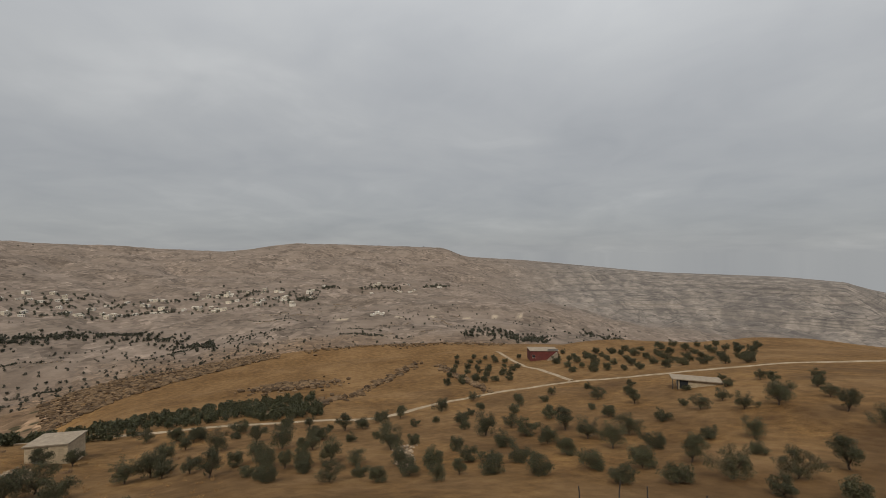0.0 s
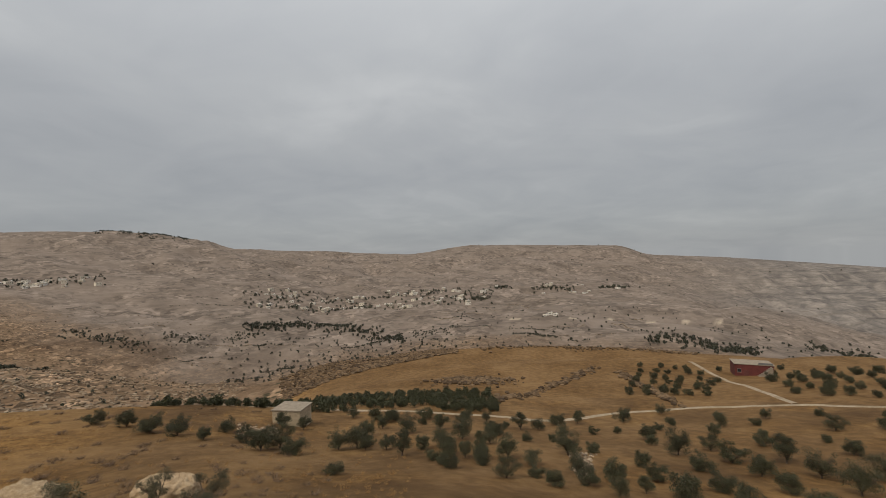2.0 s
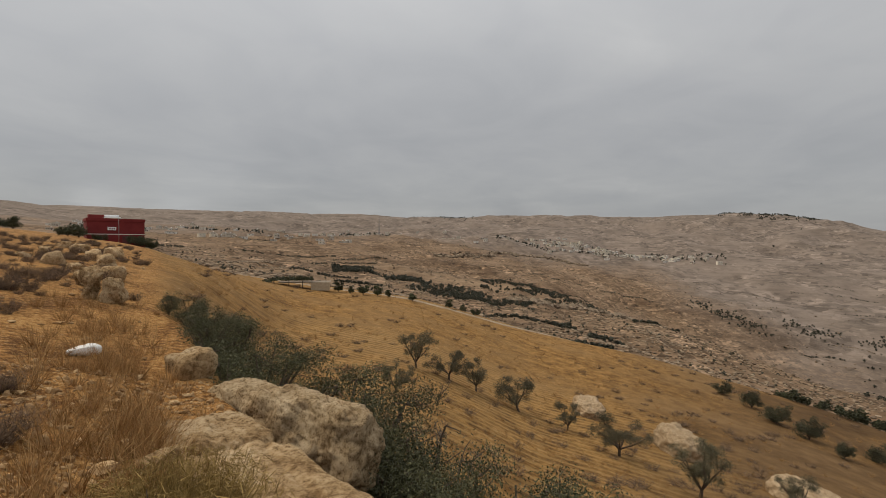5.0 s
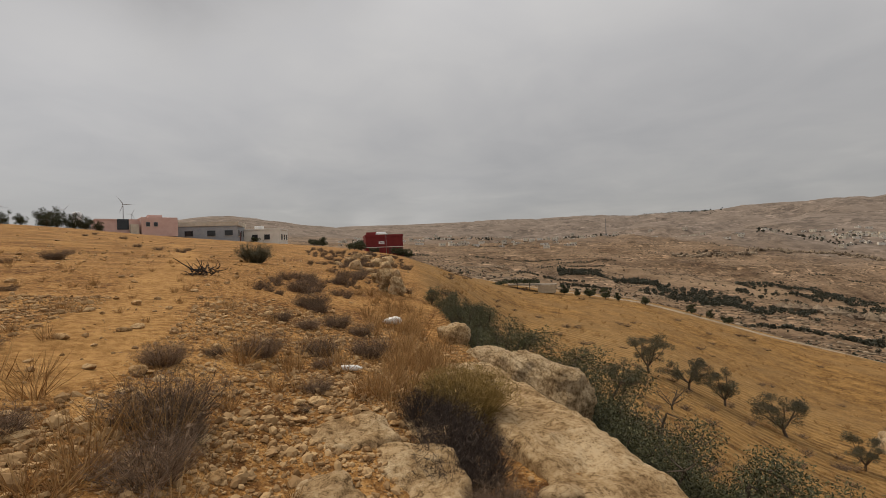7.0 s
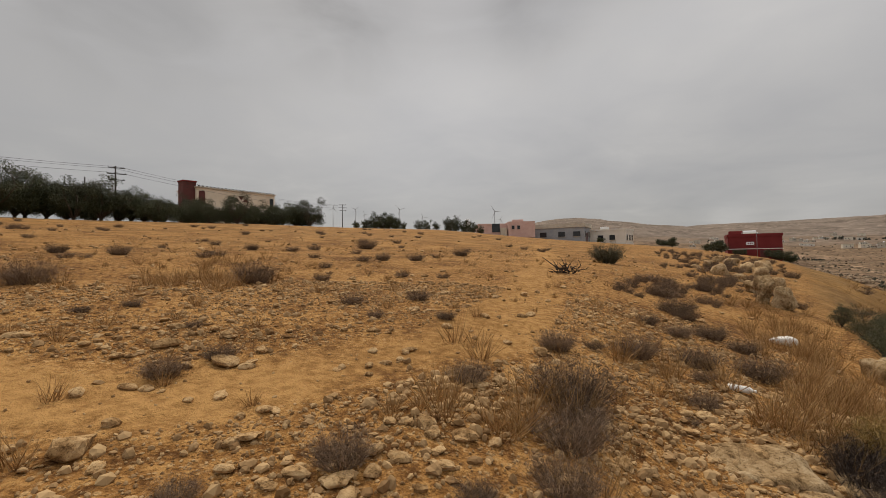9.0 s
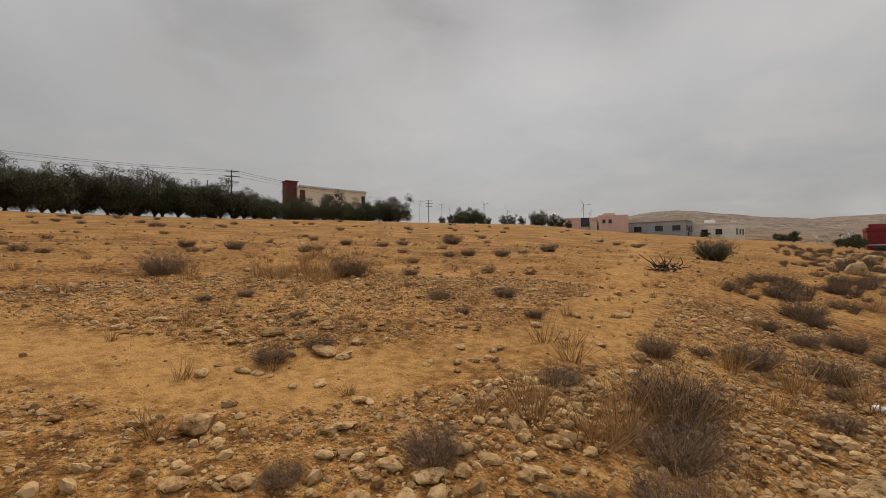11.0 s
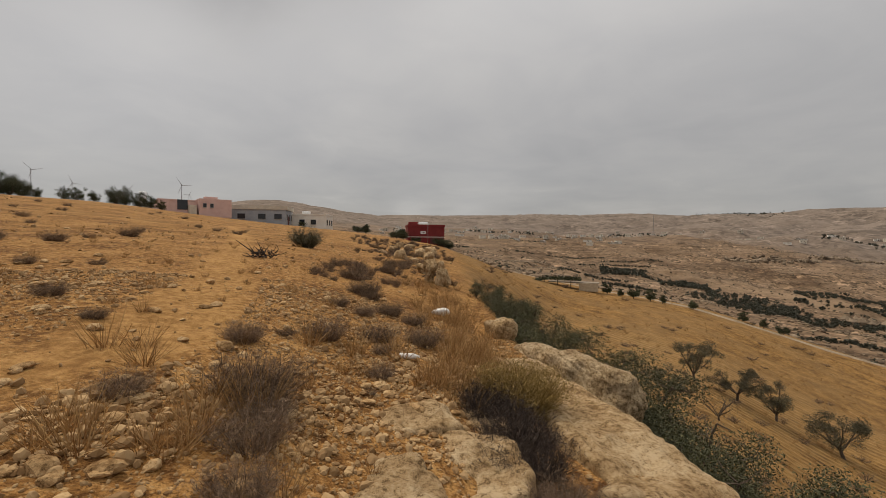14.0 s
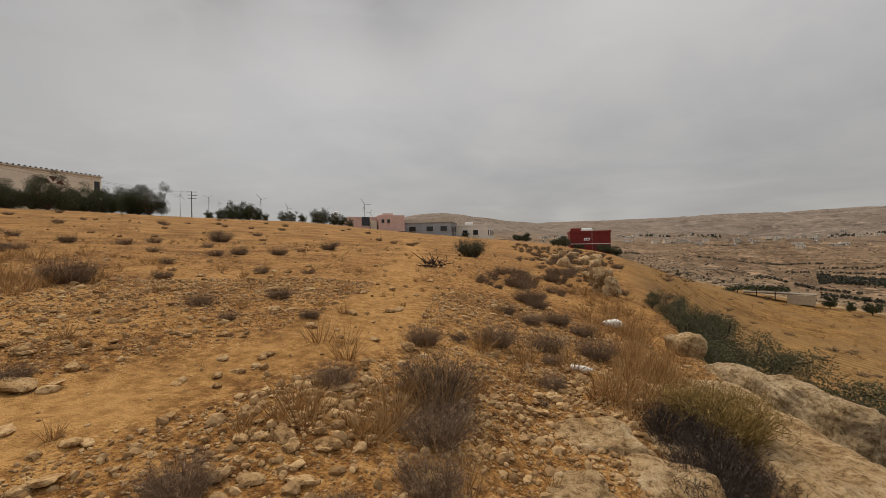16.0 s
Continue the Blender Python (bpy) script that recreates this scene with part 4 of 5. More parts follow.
for b, r, s, k in ((51.5, 48, (4.0, 2.4, 1.9), 31), (60.9, 43, (4.2, 2.5, 2.4), 32), (71.9, 39, (4.4, 2.2, 1.6), 33)):
    rock("field_boulder", *polar(b, r), s, b, k, mat=FIELD_ROCK, label="big pale boulder lying in the dry field", group="boulders in the field", detail=5, power=4.0, rough=.17, sink=.35)


def tuft(rng, n, h, spread, lean, thick, wiry=.25, segs=3, fork=0.0):
    """Thin bent stems that rise from one foot."""
    w = rng.uniform(0, 2 * math.pi, n)
    foot = np.stack([np.cos(w), np.sin(w), np.zeros(n)], 1) * (spread * rng.uniform(0, 1, (n, 1)) ** .7) * .45
    tip_dir = np.stack([np.cos(w), np.sin(w), np.zeros(n)], 1) * lean * rng.uniform(.2, 1.2, (n, 1)) + np.array([0, 0, 1.0])
    tip_dir += rng.normal(size=(n, 3)) * wiry
    tip_dir /= np.linalg.norm(tip_dir, axis=1, keepdims=True)
    ln = h * rng.uniform(.45, 1.1, (n, 1))
    side = np.cross(tip_dir, rng.normal(size=(n, 3)))
    side /= np.linalg.norm(side, axis=1, keepdims=True)
    rings = []
    for i in range(segs + 1):
        k = i / segs
        c = foot + tip_dir * ln * k + rng.normal(size=(n, 3)) * wiry * .12 * h * k
        c[:, 2] = np.maximum(c[:, 2], 0)
        t = thick * (1 - .75 * k)
        rings.append(np.stack([c - side * t, c + side * t], 1))
    v = np.stack(rings, 1).reshape(n, -1, 3)
    per = 2 * (segs + 1)
    quads = [(2 * i, 2 * i + 1, 2 * i + 3, 2 * i + 2) for i in range(segs)]
    f = (np.arange(n)[:, None, None] * per + np.array(quads)[None]).reshape(-1, 4)
    return v.reshape(-1, 3), f


def shrub_mesh(seed, h=.42, spread=.46, n=620, thick=.0025):
    """A cushion of fine dead twigs: stems, side twigs and dead leaf scraps."""
    rng = np.random.default_rng(seed)
    v1, f1 = tuft(rng, n, h, spread, .8, thick, .24, 3)
    top = v1.reshape(n, -1, 3)[:, 4:8].reshape(-1, 3)
    pick = top[rng.integers(0, len(top), n * 3)]
    v2, f2 = leaf_quads(pick + rng.normal(size=pick.shape) * .02, h * .24, thick * 1.7, rng, -.35)
    return np.concatenate([v1, v2]), np.concatenate([f1, f2 + len(v1)])


class Shrubs:
    def __init__(self, name, meshes, mat, label, group):
        self.name, self.label, self.group, self.k, self.meshes = name, label, group, 0, []
        for v, f in meshes:
            me = bpy.data.meshes.new(name)
            me.from_pydata(v.tolist(), [], f.tolist())
            me.materials.append(mat)
            self.meshes.append(me)

    def plant(self, x, y, size=1.0, flat=1.0, label=""):
        ob = new(self.name, self.meshes[self.k % len(self.meshes)])
        self.k += 1
        ob.matrix_basis = pose(x, y, float(height(x, y)) - .02, 0, 0, self.k * 97) @ Matrix.Diagonal((size, size, size * flat, 1))
        return tagged(ob, label or self.label, "shrub", self.group)


DRY = Shrubs("dry_shrub", [shrub_mesh(s) for s in (101, 102, 103, 104)], TWIG, "dead grey-brown cushion shrub on stony soil", "dry shrubs on the ridge")
SMALL = Shrubs("dry_shrub", [shrub_mesh(s, .42, .46, 210, .0048) for s in (105, 106, 107)], TWIG, "dead grey-brown cushion shrub on stony soil", "dry shrubs on the ridge")
DARK = Shrubs("thorny_shrub", [shrub_mesh(s, .5, .5, 520, .004) for s in (111, 112, 113)], TWIG_DARK, "tangled dark thorny shrub beside the ledge", "thorny shrubs by the ledge")
# close to the path: place and size
for x, y, s in ((-1.42, 3.40, 1.12), (-1.16, 2.66, .80), (-.98, 2.12, .62), (-1.25, 3.15, .7), (-2.08, 4.65, .72), (-1.45, 5.54, .86), (-1.85, 5.21, .38), (-.88, 6.19, .84), (-.25, 6.52, .9), (-.64, 4.74, .5),
                (-.68, 4.23, .22), (-.96, 8.32, .85), (-1.72, 9.86, 1.15), (-1.5, 9.5, .8), (-1.80, 7.74, .55), (-1.3, 7.5, .6), (-.5, 8.0, .7), (-1.89, 1.39, .55), (-1.21, 1.62, .34), (-2.18, .70, .34), (-.75, 5.6, .4)):
    DRY.plant(x, y, s * .9, .85)
for x, y, s in ((-2.11, 2.90, .5), (-7.96, 4.34, 1.15), (-10.3, 1.55, 1.25), (-3.84, 1.26, .46), (-5.02, 4.20, .5), (-4.58, 5.16, .5), (-3.51, 4.45, .36), (-18.25, 3.54, .87), (-16.5, 4.69, .95), (-17.2, 9.47, .8),
                (-17.97, 16.45, 1.6), (-11.2, 10.96, .84), (-10.35, 11.8, .84), (-7.81, 5.79, .5), (-6.59, 1.91, .32), (-4.21, 3.86, .31), (-6.58, 1.40, .3), (-5.13, 2.03, .28), (-7.13, 7.54, .46), (-11.4, 16.1, 1.0), (-3.95, 1.75, .4)):
    DRY.plant(x, y, s, .85)
for x, y, s in ((.52, 4.6, .7), (.70, 4.25, .62), (.42, 4.3, .6), (.60, 3.7, .72), (.80, 3.45, .62), (.52, 3.3, .6), (.9, 4.0, .5)):
    DARK.plant(x, y, s)
for x, y, s in ((.85, 2.95, .7), (1.05, 2.75, .55), (.68, 2.8, .55)):
    DRY.plant(x, y, s, .9, "brown twiggy shrub at the foot of the ledge")
rng = np.random.default_rng(77)
for k in range(250):
    y = 11 + 52 * rng.random() ** 1.15
    x = rng.uniform(-1.4, .5) - (y - 10) * rng.uniform(-.02, .24)
    if y < 17 and -1.3 < x < .8:
        x -= 2.2
    SMALL.plant(x, y, (.25 + .5 * rng.random() ** 2) * (1 + y / 100), 1.0, "low grey-brown cushion shrub on the rocky shoulder")
for k in range(80):
    r, b = rng.uniform(9, 58), rng.uniform(-100, -24)
    SMALL.plant(*polar(b, r), rng.uniform(.3, .8) * (1 + r / 90), .7, "small dead shrub scattered on the stony field")
scraps = []
for k in range(420):
    r, b = math.exp(rng.uniform(math.log(16), math.log(105))), (rng.uniform(6, 92) if k < 240 else rng.uniform(50, 84))
    x, y = polar(b, r)
    v, f = shrub_mesh(300 + k, .42 * rng.uniform(.5, 1.3) * (1 + r / 120), .5 * (1 + r / 80), 60, .009 * (1 + r / 60))
    scraps.append((v * np.array([1, 1, .6]) + np.array([x, y, float(height(x, y)) - .02]), f))
base = np.cumsum([0] + [len(v) for v, _ in scraps])
tagged(raw("field_scrub", np.concatenate([v for v, _ in scraps]), np.concatenate([f + o for (_, f), o in zip(scraps, base)]), TWIG), "low dead scrub strewn over the golden field", "scrub", kind="stuff")
YEL = Shrubs("yellowing_bush", [shrub_mesh(121, .52, .62, 2600, .0032)], YELLOW_BUSH, "yellow-green fading bush beside the ledge", "")
YEL.plant(.88, 4.95, .98)
BIG_GREEN = Shrubs("grey_green_bush", [shrub_mesh(131, .6, .5, 700, .006)], OLIVE_GREY, "grey-green wormwood bush beside the path", "")
BIG_GREEN.plant(-6.6, 21.5, 1.5)

# straw: dead grass in swathes, nobody could count it
def straw_field():
    rng = np.random.default_rng(9)
    verts, faces, base = [], [], 0
    spots = [(.55, 7.6, .55, 26), (.35, 8.9, .6, 26), (.75, 6.6, .4, 18), (.2, 10.4, .7, 22), (.15, 5.2, .35, 10), (-1.6, 2.3, .3, 4), (-1.9, 2.8, .4, 4), (.1, 12.5, .7, 18),
             (-.3, 14.5, .8, 18), (-11.8, 5.2, 1.2, 20), (-8.3, 3.5, .6, 8), (-1.2, 1.6, .5, 2), (.9, 5.9, .3, 8), (-2.6, 3.6, .3, 3), (-1.45, 2.75, .2, 3), (-1.5, 3.3, .25, 3), (-.1, 4.9, .2, 4), (-.5, 5.6, .5, 3), (-1.3, 5.6, .5, 3), (-8.7, 3.4, .8, 22), (.3, 6.2, .4, 10)]
    places = [(x + rng.normal() * s * .6, y + rng.normal() * s, rng.uniform(.2, .42)) for x, y, s, n in spots for _ in range(n)]
    for k in range(260):
        r, b = rng.uniform(2.5, 26), rng.uniform(-110, -6)
        places.append((*polar(b, r), rng.uniform(.10, .24)))
    for k in range(1500):
        r, b = math.exp(rng.uniform(math.log(9), math.log(105))), rng.uniform(4, 100)
        x, y = polar(b, r)
        if ridge_inside(x, y) < -1.5:
            places.append((x, y, rng.uniform(.15, .34) * (1 + r / 60)))
    for (x, y, h), z in zip(places, height(np.array([q[0] for q in places]), np.array([q[1] for q in places]))):
        v, f = tuft(rng, 46, h, h * .7, .7, .0022 + h * .004, .25, 2)
        v[:, 0] += x
        v[:, 1] += y
        v[:, 2] += z - .01
        verts.append(v)
        faces.append(f + base)
        base += len(v)
    return np.concatenate(verts), np.concatenate(faces)


v, f = straw_field()
tagged(raw("dry_grass", v, f, STRAW), "tufts of dead orange-brown grass", "grass", kind="stuff")

# loose stones: the larger are things, the rubble is stuff
rng = np.random.default_rng(3)
STONES = []
for k in range(10):
    me = bpy.data.meshes.new("stone")
    bm = stone_shape(rng, 2, .25, rng.uniform(.45, .75))
    bm.to_mesh(me)
    bm.free()
    me.materials.append(STONE)
    STONES.append(me)


def stone(x, y, size, k, label="loose pale limestone stone on the soil"):
    ob = new("stone", STONES[k % len(STONES)])
    ob.matrix_basis = pose(x, y, float(height(x, y)) + size * .12, 10 * math.sin(k), 8 * math.cos(k * 2.1), k * 71) @ Matrix.Diagonal((size * 1.2, size * .85, size * .8, 1))
    return tagged(ob, label, "stone", "loose stones on the ridge")


k = 0
for x, y, s in ((-3.79, 1.71, .24), (-3.6, 1.8, .12), (-2.24, 2.67, .13), (-2.1, 2.6, .1), (-1.9, 2.54, .15), (-1.75, 2.5, .09), (-1.68, 2.45, .12), (-1.83, 2.0, .16), (-1.59, 2.07, .15), (-1.45, 2.2, .1), (-.66, 3.96, .14), (-4.55, 1.55, .22), (-2.9, .5, .24), (-3.75, 1.0, .12), (-.62, 4.45, .16), (-.5, 4.3, .12), (-.75, 4.35, .13), (-2.1, 4.25, .18), (-.45, 4.75, .1),
                (-6.4, 4.7, .22), (-5.4, 5.9, .2), (-3.0, 5.6, .14), (-.2, 3.9, .2), (.2, 5.0, .2), (-.1, 5.8, .16), (.45, 6.2, .22), (-1.0, 2.2, .16)):
    stone(x, y, s, k)
    k += 1
for _ in range(230):
    r, b = math.exp(rng.uniform(math.log(1.9), math.log(13))), rng.uniform(-92, 10)
    x, y = polar(b, r)
    if ridge_inside(x, y) > .3:
        stone(x, y, rng.uniform(.05, .12) * (1 + r / 16), k)
        k += 1


def rubble():
    """Angular stones strewn over the ridge, thickest near the bedrock and along the crest."""
    rng = np.random.default_rng(4)
    bases = []
    for s in range(48):
        bm = stone_shape(rng, 1 if s % 3 else 2, .38, rng.uniform(.5, .95))
        bmesh.ops.rotate(bm, verts=bm.verts[:], matrix=Euler(rng.uniform(-.55, .55, 3)).to_matrix())
        bm.verts.ensure_lookup_table()
        bases.append((np.array([v.co for v in bm.verts]), np.array([[v.index for v in q.verts] for q in bm.faces])))
        bm.free()
    verts, faces, base = [], [], 0
    spots = []
    for _ in range(9500):
        r, b = 1.2 + 8.3 * rng.random() ** .75, rng.uniform(-112, 14)
        spots.append((*polar(b, r), .013 + .070 * rng.random() ** 3.5 + .0032 * r))
    for _ in range(30000):
        r, b = 1.4 + 8 * rng.random() ** .8, rng.uniform(-112, 14)
        spots.append((*polar(b, r), .007 + .018 * rng.random() ** 2 + .0022 * r))
    for _ in range(2800):
        r, b = rng.uniform(8, 30), rng.uniform(-112, 8)
        spots.append((*polar(b, r), .035 + .10 * rng.random() ** 3))
    for _ in range(4200):
        spots.append((rng.normal() * .75 - .35, rng.uniform(1.6, 7.5), abs(rng.normal()) * .03 + .018))
    for _ in range(420):
        spots.append((rng.normal() * .35 - 2.0, 2.6 + rng.normal() * .40, abs(rng.normal()) * .035 + .03))
    for _ in range(1400):
        spots.append((rng.normal() * .9 - 2.2, 2.0 + rng.normal() * .8, abs(rng.normal()) * .022 + .012))
    for _ in range(700):
        r, b = rng.uniform(20, 70), rng.uniform(-100, 2)
        spots.append((*polar(b, r), rng.uniform(.08, .22)))
    for _ in range(500):
        r, b = math.exp(rng.uniform(math.log(12), math.log(60))), rng.uniform(10, 85)
        spots.append((*polar(b, r), rng.uniform(.06, .16)))
    xs, ys = np.array([s[0] for s in spots]), np.array([s[1] for s in spots])
    zs, inside = height(xs, ys), ridge_inside(xs, ys)
    trail = polyline_distance(xs, ys, FOOTPATH)
    gates = grain(xs * .9, ys * .9, 91) + .6 * grain(xs * 2.7, ys * 2.7, 92)
    for (x, y, s), z, ins, tr, gate in zip(spots, zs, inside, trail, gates):
        if gate < rng.uniform(-1.8, 1.3) or (-2 < ins < .1) or (tr < .62 and rng.random() < .95):
            continue
        v, f = bases[rng.integers(48) if s > .045 else 3 * rng.integers(16) + 1]
        w = rng.uniform(0, 6.28)
        c, d = math.cos(w), math.sin(w)
        p = v * s * rng.uniform(.7, 1.4, 3)
        p = np.stack([p[:, 0] * c - p[:, 1] * d + x, p[:, 0] * d + p[:, 1] * c + y, p[:, 2] + z + s * .08], 1)
        verts.append(p)
        faces.append(f + base)
        base += len(v)
    return np.concatenate(verts), np.concatenate(faces)


PEBBLE = foliage("rubble_stone", (.24, .130, .050), (.58, .385, .190), .92)
v, f = rubble()
tagged(raw("rubble", v, f, PEBBLE), "angular pale limestone rubble strewn over the ridge", "rubble", kind="stuff")

# litter
LITTER = plain("white_plastic", (.66, .64, .60), (.78, .77, .74), 6, .45, .4, .3, .01)
bag = part("plastic_bag", rock_mesh("plastic_bag", (.42, .22, .16), 5, 3, .05, 2.6), LITTER, None, "", False)
bag.matrix_basis = pose(-.02, 10.2, float(height(-.02, 10.2)) - .01, 0, 0, 8)
tagged(bag, "crumpled white plastic bag lying in dry grass", "bag")
bottle = thing("plastic_bottle", -.40, 5.6, float(height(-.40, 5.6)) + .045, -12, "discarded white plastic bottle lying on its side", "bottle")
v, f = tube([(-.16, 0, 0), (-.155, 0, 0), (-.1, 0, 0), (0, 0, 0), (.08, 0, 0), (.12, 0, 0), (.145, 0, 0)], [.02, .043, .047, .045, .047, .03, .016], 14)
raw("bottle_body", v, f, LITTER, bottle, "", False)
bottle.scale = (.8, .8, .8)
v, f = tube([(.145, 0, 0), (.17, 0, 0)], [.019, .019], 12)
raw("cap", v, f, LITTER, bottle)

# the pile of cut branches beside the path
pile = thing("branch_pile", -5.15, 12.7, None, 0, "heap of dark dead branches beside the path", "branches")
pile.scale = (.62, .62, .85)
rng = np.random.default_rng(8)
heap = []
for i in range(46):
    w = rng.uniform(0, 6.28)
    a = Vector((rng.normal() * .26, rng.normal() * .2, rng.uniform(.02, .2)))
    pts, rad = limb(rng, a, (math.cos(w), math.sin(w) * .5, rng.uniform(-.1, .35)), rng.uniform(.25, .6), .024, .008, .25, 4)
    heap.append(tube(pts, rad, 4))
pts, rad = limb(rng, (-.3, 0, .15), (-1, .1, .12), 1.1, .03, .01, .1, 5)
heap.append(tube(pts, rad, 5))
for v, f in heap:
    raw("branch", v, f, DEAD_WOOD, pile)
# ---- buildings, poles, turbines ----
def window(parent, x, y, z, w, h, face="front", sill=True):
    """A framed pane set in a wall; its frame stands a little proud."""
    side = face == "side"
    sx, sy = (.10, w) if side else (w, .10)
    win = part("window", block(sx + (0 if side else .14), sy + (.14 if side else 0), h + .14, x, y, z - .07), FRAME_GREY, parent)
    px, py = (.04, 0) if side else (0, -.04)
    part("pane", block(sx, sy, h, x + px, y + py, z), WINDOW_DARK, win)
    if sill:
        part("sill", block(sx + (.08 if side else .2), sy + (.2 if side else .08), .06, x + px, y + py, z - .12), CONCRETE, win)
    return win


def parapet(w, d, h, z, t=.2):
    bm = bmesh.new()
    for sx, sy, x, y in ((w, t, 0, -d / 2 + t / 2), (w, t, 0, d / 2 - t / 2), (t, d - 2 * t, -w / 2 + t / 2, 0), (t, d - 2 * t, w / 2 - t / 2, 0)):
        block(sx, sy, h, x, y, z, 0, bm)
    return bm


def facing(name, b, r, turn=0, label="", category="", z=None, group=""):
    x, y = polar(b, r)
    return thing(name, x, y, z, -b + turn, label, category, group)


red = facing("red_house", -2.2, 92, 6, "red-painted flat-roofed house with a white band", "house", .0)
part("wall", block(7.4, 7, 4.3, 0, 0, 0, .03), RED_PAINT, red)
part("roof_parapet", parapet(7.6, 7.2, .45, 4.3), RED_PAINT, red)
part("roof_slab", block(7.0, 6.6, .15, 0, 0, 4.3), CONCRETE, red)
part("band", block(7.46, 7.06, .12, 0, 0, 2.2), WHITE_PLASTER, red, "white string course")
part("stair_head", block(2.0, 2.2, 1.0, -2.3, .6, 4.4, .02), RED_PAINT, red)
part("sign", block(1.1, .06, .5, -.6, -3.54, 2.9), WHITE_METAL, red, "white sign board on the wall")
for sx in (-.25, .05, .3):
    part("sign_bar", block(.16, .02, .22, -.6 + sx, -3.58, 3.03), RED_PAINT, red)
part("door", block(.9, .08, 2.0, 1.2, -3.52, 0), MAROON, red)
window(red, -2.3, -3.52, .8, 1.0, 1.0)
window(red, 3.72, -.5, 2.8, 1.0, 1.0, "side")
part("solar_heater", block(2.4, 1.0, .12, -.3, 0, 4.95), WHITE_METAL, red)
v, f = tube([(-.3 - 1.0, .4, 5.2), (-.3 + 1.0, .4, 5.2)], [.25, .25], 12)
raw("water_drum", v, f, WHITE_METAL, red, "white solar water drum", False)
for x in (-1.3, .7):
    part("heater_leg", block(.06, .06, .8, x, .4, 4.35), FRAME_GREY, red)

pole = facing("street_lamp", -1.75, 84, 0, "thin pale street lamp in front of the red house", "lamp")
v, f = tube([(0, 0, -.2), (0, 0, 3.6)], [.045, .03], 8)
raw("post", v, f, FRAME_GREY, pole, "", False)
part("lamp_head", block(.5, .18, .1, .18, 0, 3.58, .02), FRAME_GREY, pole)

pink = facing("pink_house", -29.4, 116, 8, "pale pink plastered house with a raised stair block", "house", 6.4)
part("wall", block(14, 9, 3.5, 0, 2, 0, .03), PINK_PLASTER, pink)
part("front_wing", block(6.6, 6, 4.1, 3.8, -2, 0, .03), PINK_PLASTER, pink)
part("stair_head", block(2.6, 2.4, .7, 3.4, -1, 4.1, .02), PINK_PLASTER, pink)
part("roof_parapet", parapet(14.1, 9.1, .3, 3.5), PINK_PLASTER, pink).location = (0, 2, 0)
for x in (1.6, 3.0):
    window(pink, x, -5.02, 2.2, .6, .8)
window(pink, 7.12, -2, 2.4, 1.0, 1.2, "side")
part("outer_stair", block(1.4, 2.4, 2.6, -.6, -3.4, 0, .02), CONCRETE, pink)
# flat dark panel on the wall imitates the shade of a porch
part("shaded_porch", block(2.0, .1, 2.2, -2.4, -2.53, 1.6), WINDOW_DARK, pink)

grey = facing("grey_house", -22.4, 122, -14, "unfinished grey rendered house with dark windows", "house", 5.2)
part("wall", block(14.5, 9, 3.7, 0, 0, 0, .03), GREY_PLASTER, grey)
part("roof_parapet", parapet(15.0, 9.4, 1.0, 3.7, .3), CONCRETE, grey, "paler concrete parapet")
part("roof_slab", block(14.3, 8.7, .2, 0, 0, 3.7), CONCRETE, grey)
for x in (-3.2, 1.6, 5.4):
    window(grey, x, -4.52, 1.4, 1.7, 1.2)
for y in (-2.8, .2, 2.8):
    window(grey, 7.27, y, 1.2, 1.1, 1.4, "side")
part("door", block(.1, 1.2, 2.2, 7.28, -1.3, 0), MAROON, grey)

white = facing("white_house", -16.6, 126, -16, "off-white plastered house with dark windows", "house", 4.1)
part("wall", block(10.5, 8, 3.9, 0, 0, 0, .03), WHITE_PLASTER, white)
part("roof_parapet", parapet(10.7, 8.2, .4, 3.9), WHITE_PLASTER, white)
part("roof_slab", block(10.2, 7.7, .15, 0, 0, 3.9), CONCRETE, white)
part("water_tank", block(2.0, 1.6, 1.2, -1.2, .5, 4.0, .1), WHITE_METAL, white)
for x in (-1.0, 2.0):
    window(white, x, -4.02, 1.5, 1.3, 1.2)
for y in (-2.4, .2, 2.6):
    window(white, 5.27, y, 1.4, 1.0, 1.3, "side")

tank = facing("water_tank", -34.1, 104, 0, "white water tank on the crest of the field", "tank", 8.2)
v, f = tube([(0, 0, 0), (0, 0, .1), (0, 0, 2.4), (0, 0, 2.55)], [.6, .68, .68, .4], 14)
raw("vessel", v, f, WHITE_METAL, tank, "", False)

hall = facing("long_building", -63.4, 108, 26, "long cream building with a maroon stair tower", "building", 8.0)
part("wall", block(17, 9, 8.6, 0, 0, 0, .04), CREAM_PLASTER, hall)
part("stair_tower", block(2.4, 2.4, 9.7, -9.5, -2.6, 0, .04), MAROON, hall)
part("tower_coping", block(2.7, 2.7, .25, -9.5, -2.6, 9.7, .03), RED_PAINT, hall)
part("roof_slab", block(17.4, 9.4, .25, 0, 0, 8.6), CONCRETE, hall)
part("corner_recess", block(1.2, .12, 2.6, -7.5, -4.55, 5.4), MAROON, hall, "dark red recess beside the tower")
part("cornice", block(17.5, .3, .3, 0, -4.62, 4.55), WHITE_PLASTER, hall)
for k in range(22):
    part("roof_bracket", block(.22, .25, .2, -8.1 + k * .77, -4.6, 8.85), POLE_DARK, hall)
for k in range(8):
    if k in (4, 5):
        continue
    window(hall, -7.2 + k * 2.0, -4.52, 2.2, 1.5, 2.0, "front", False)
part("corner_window", block(.9, .12, 2.2, 7.7, -4.55, 5.6), WINDOW_DARK, hall)
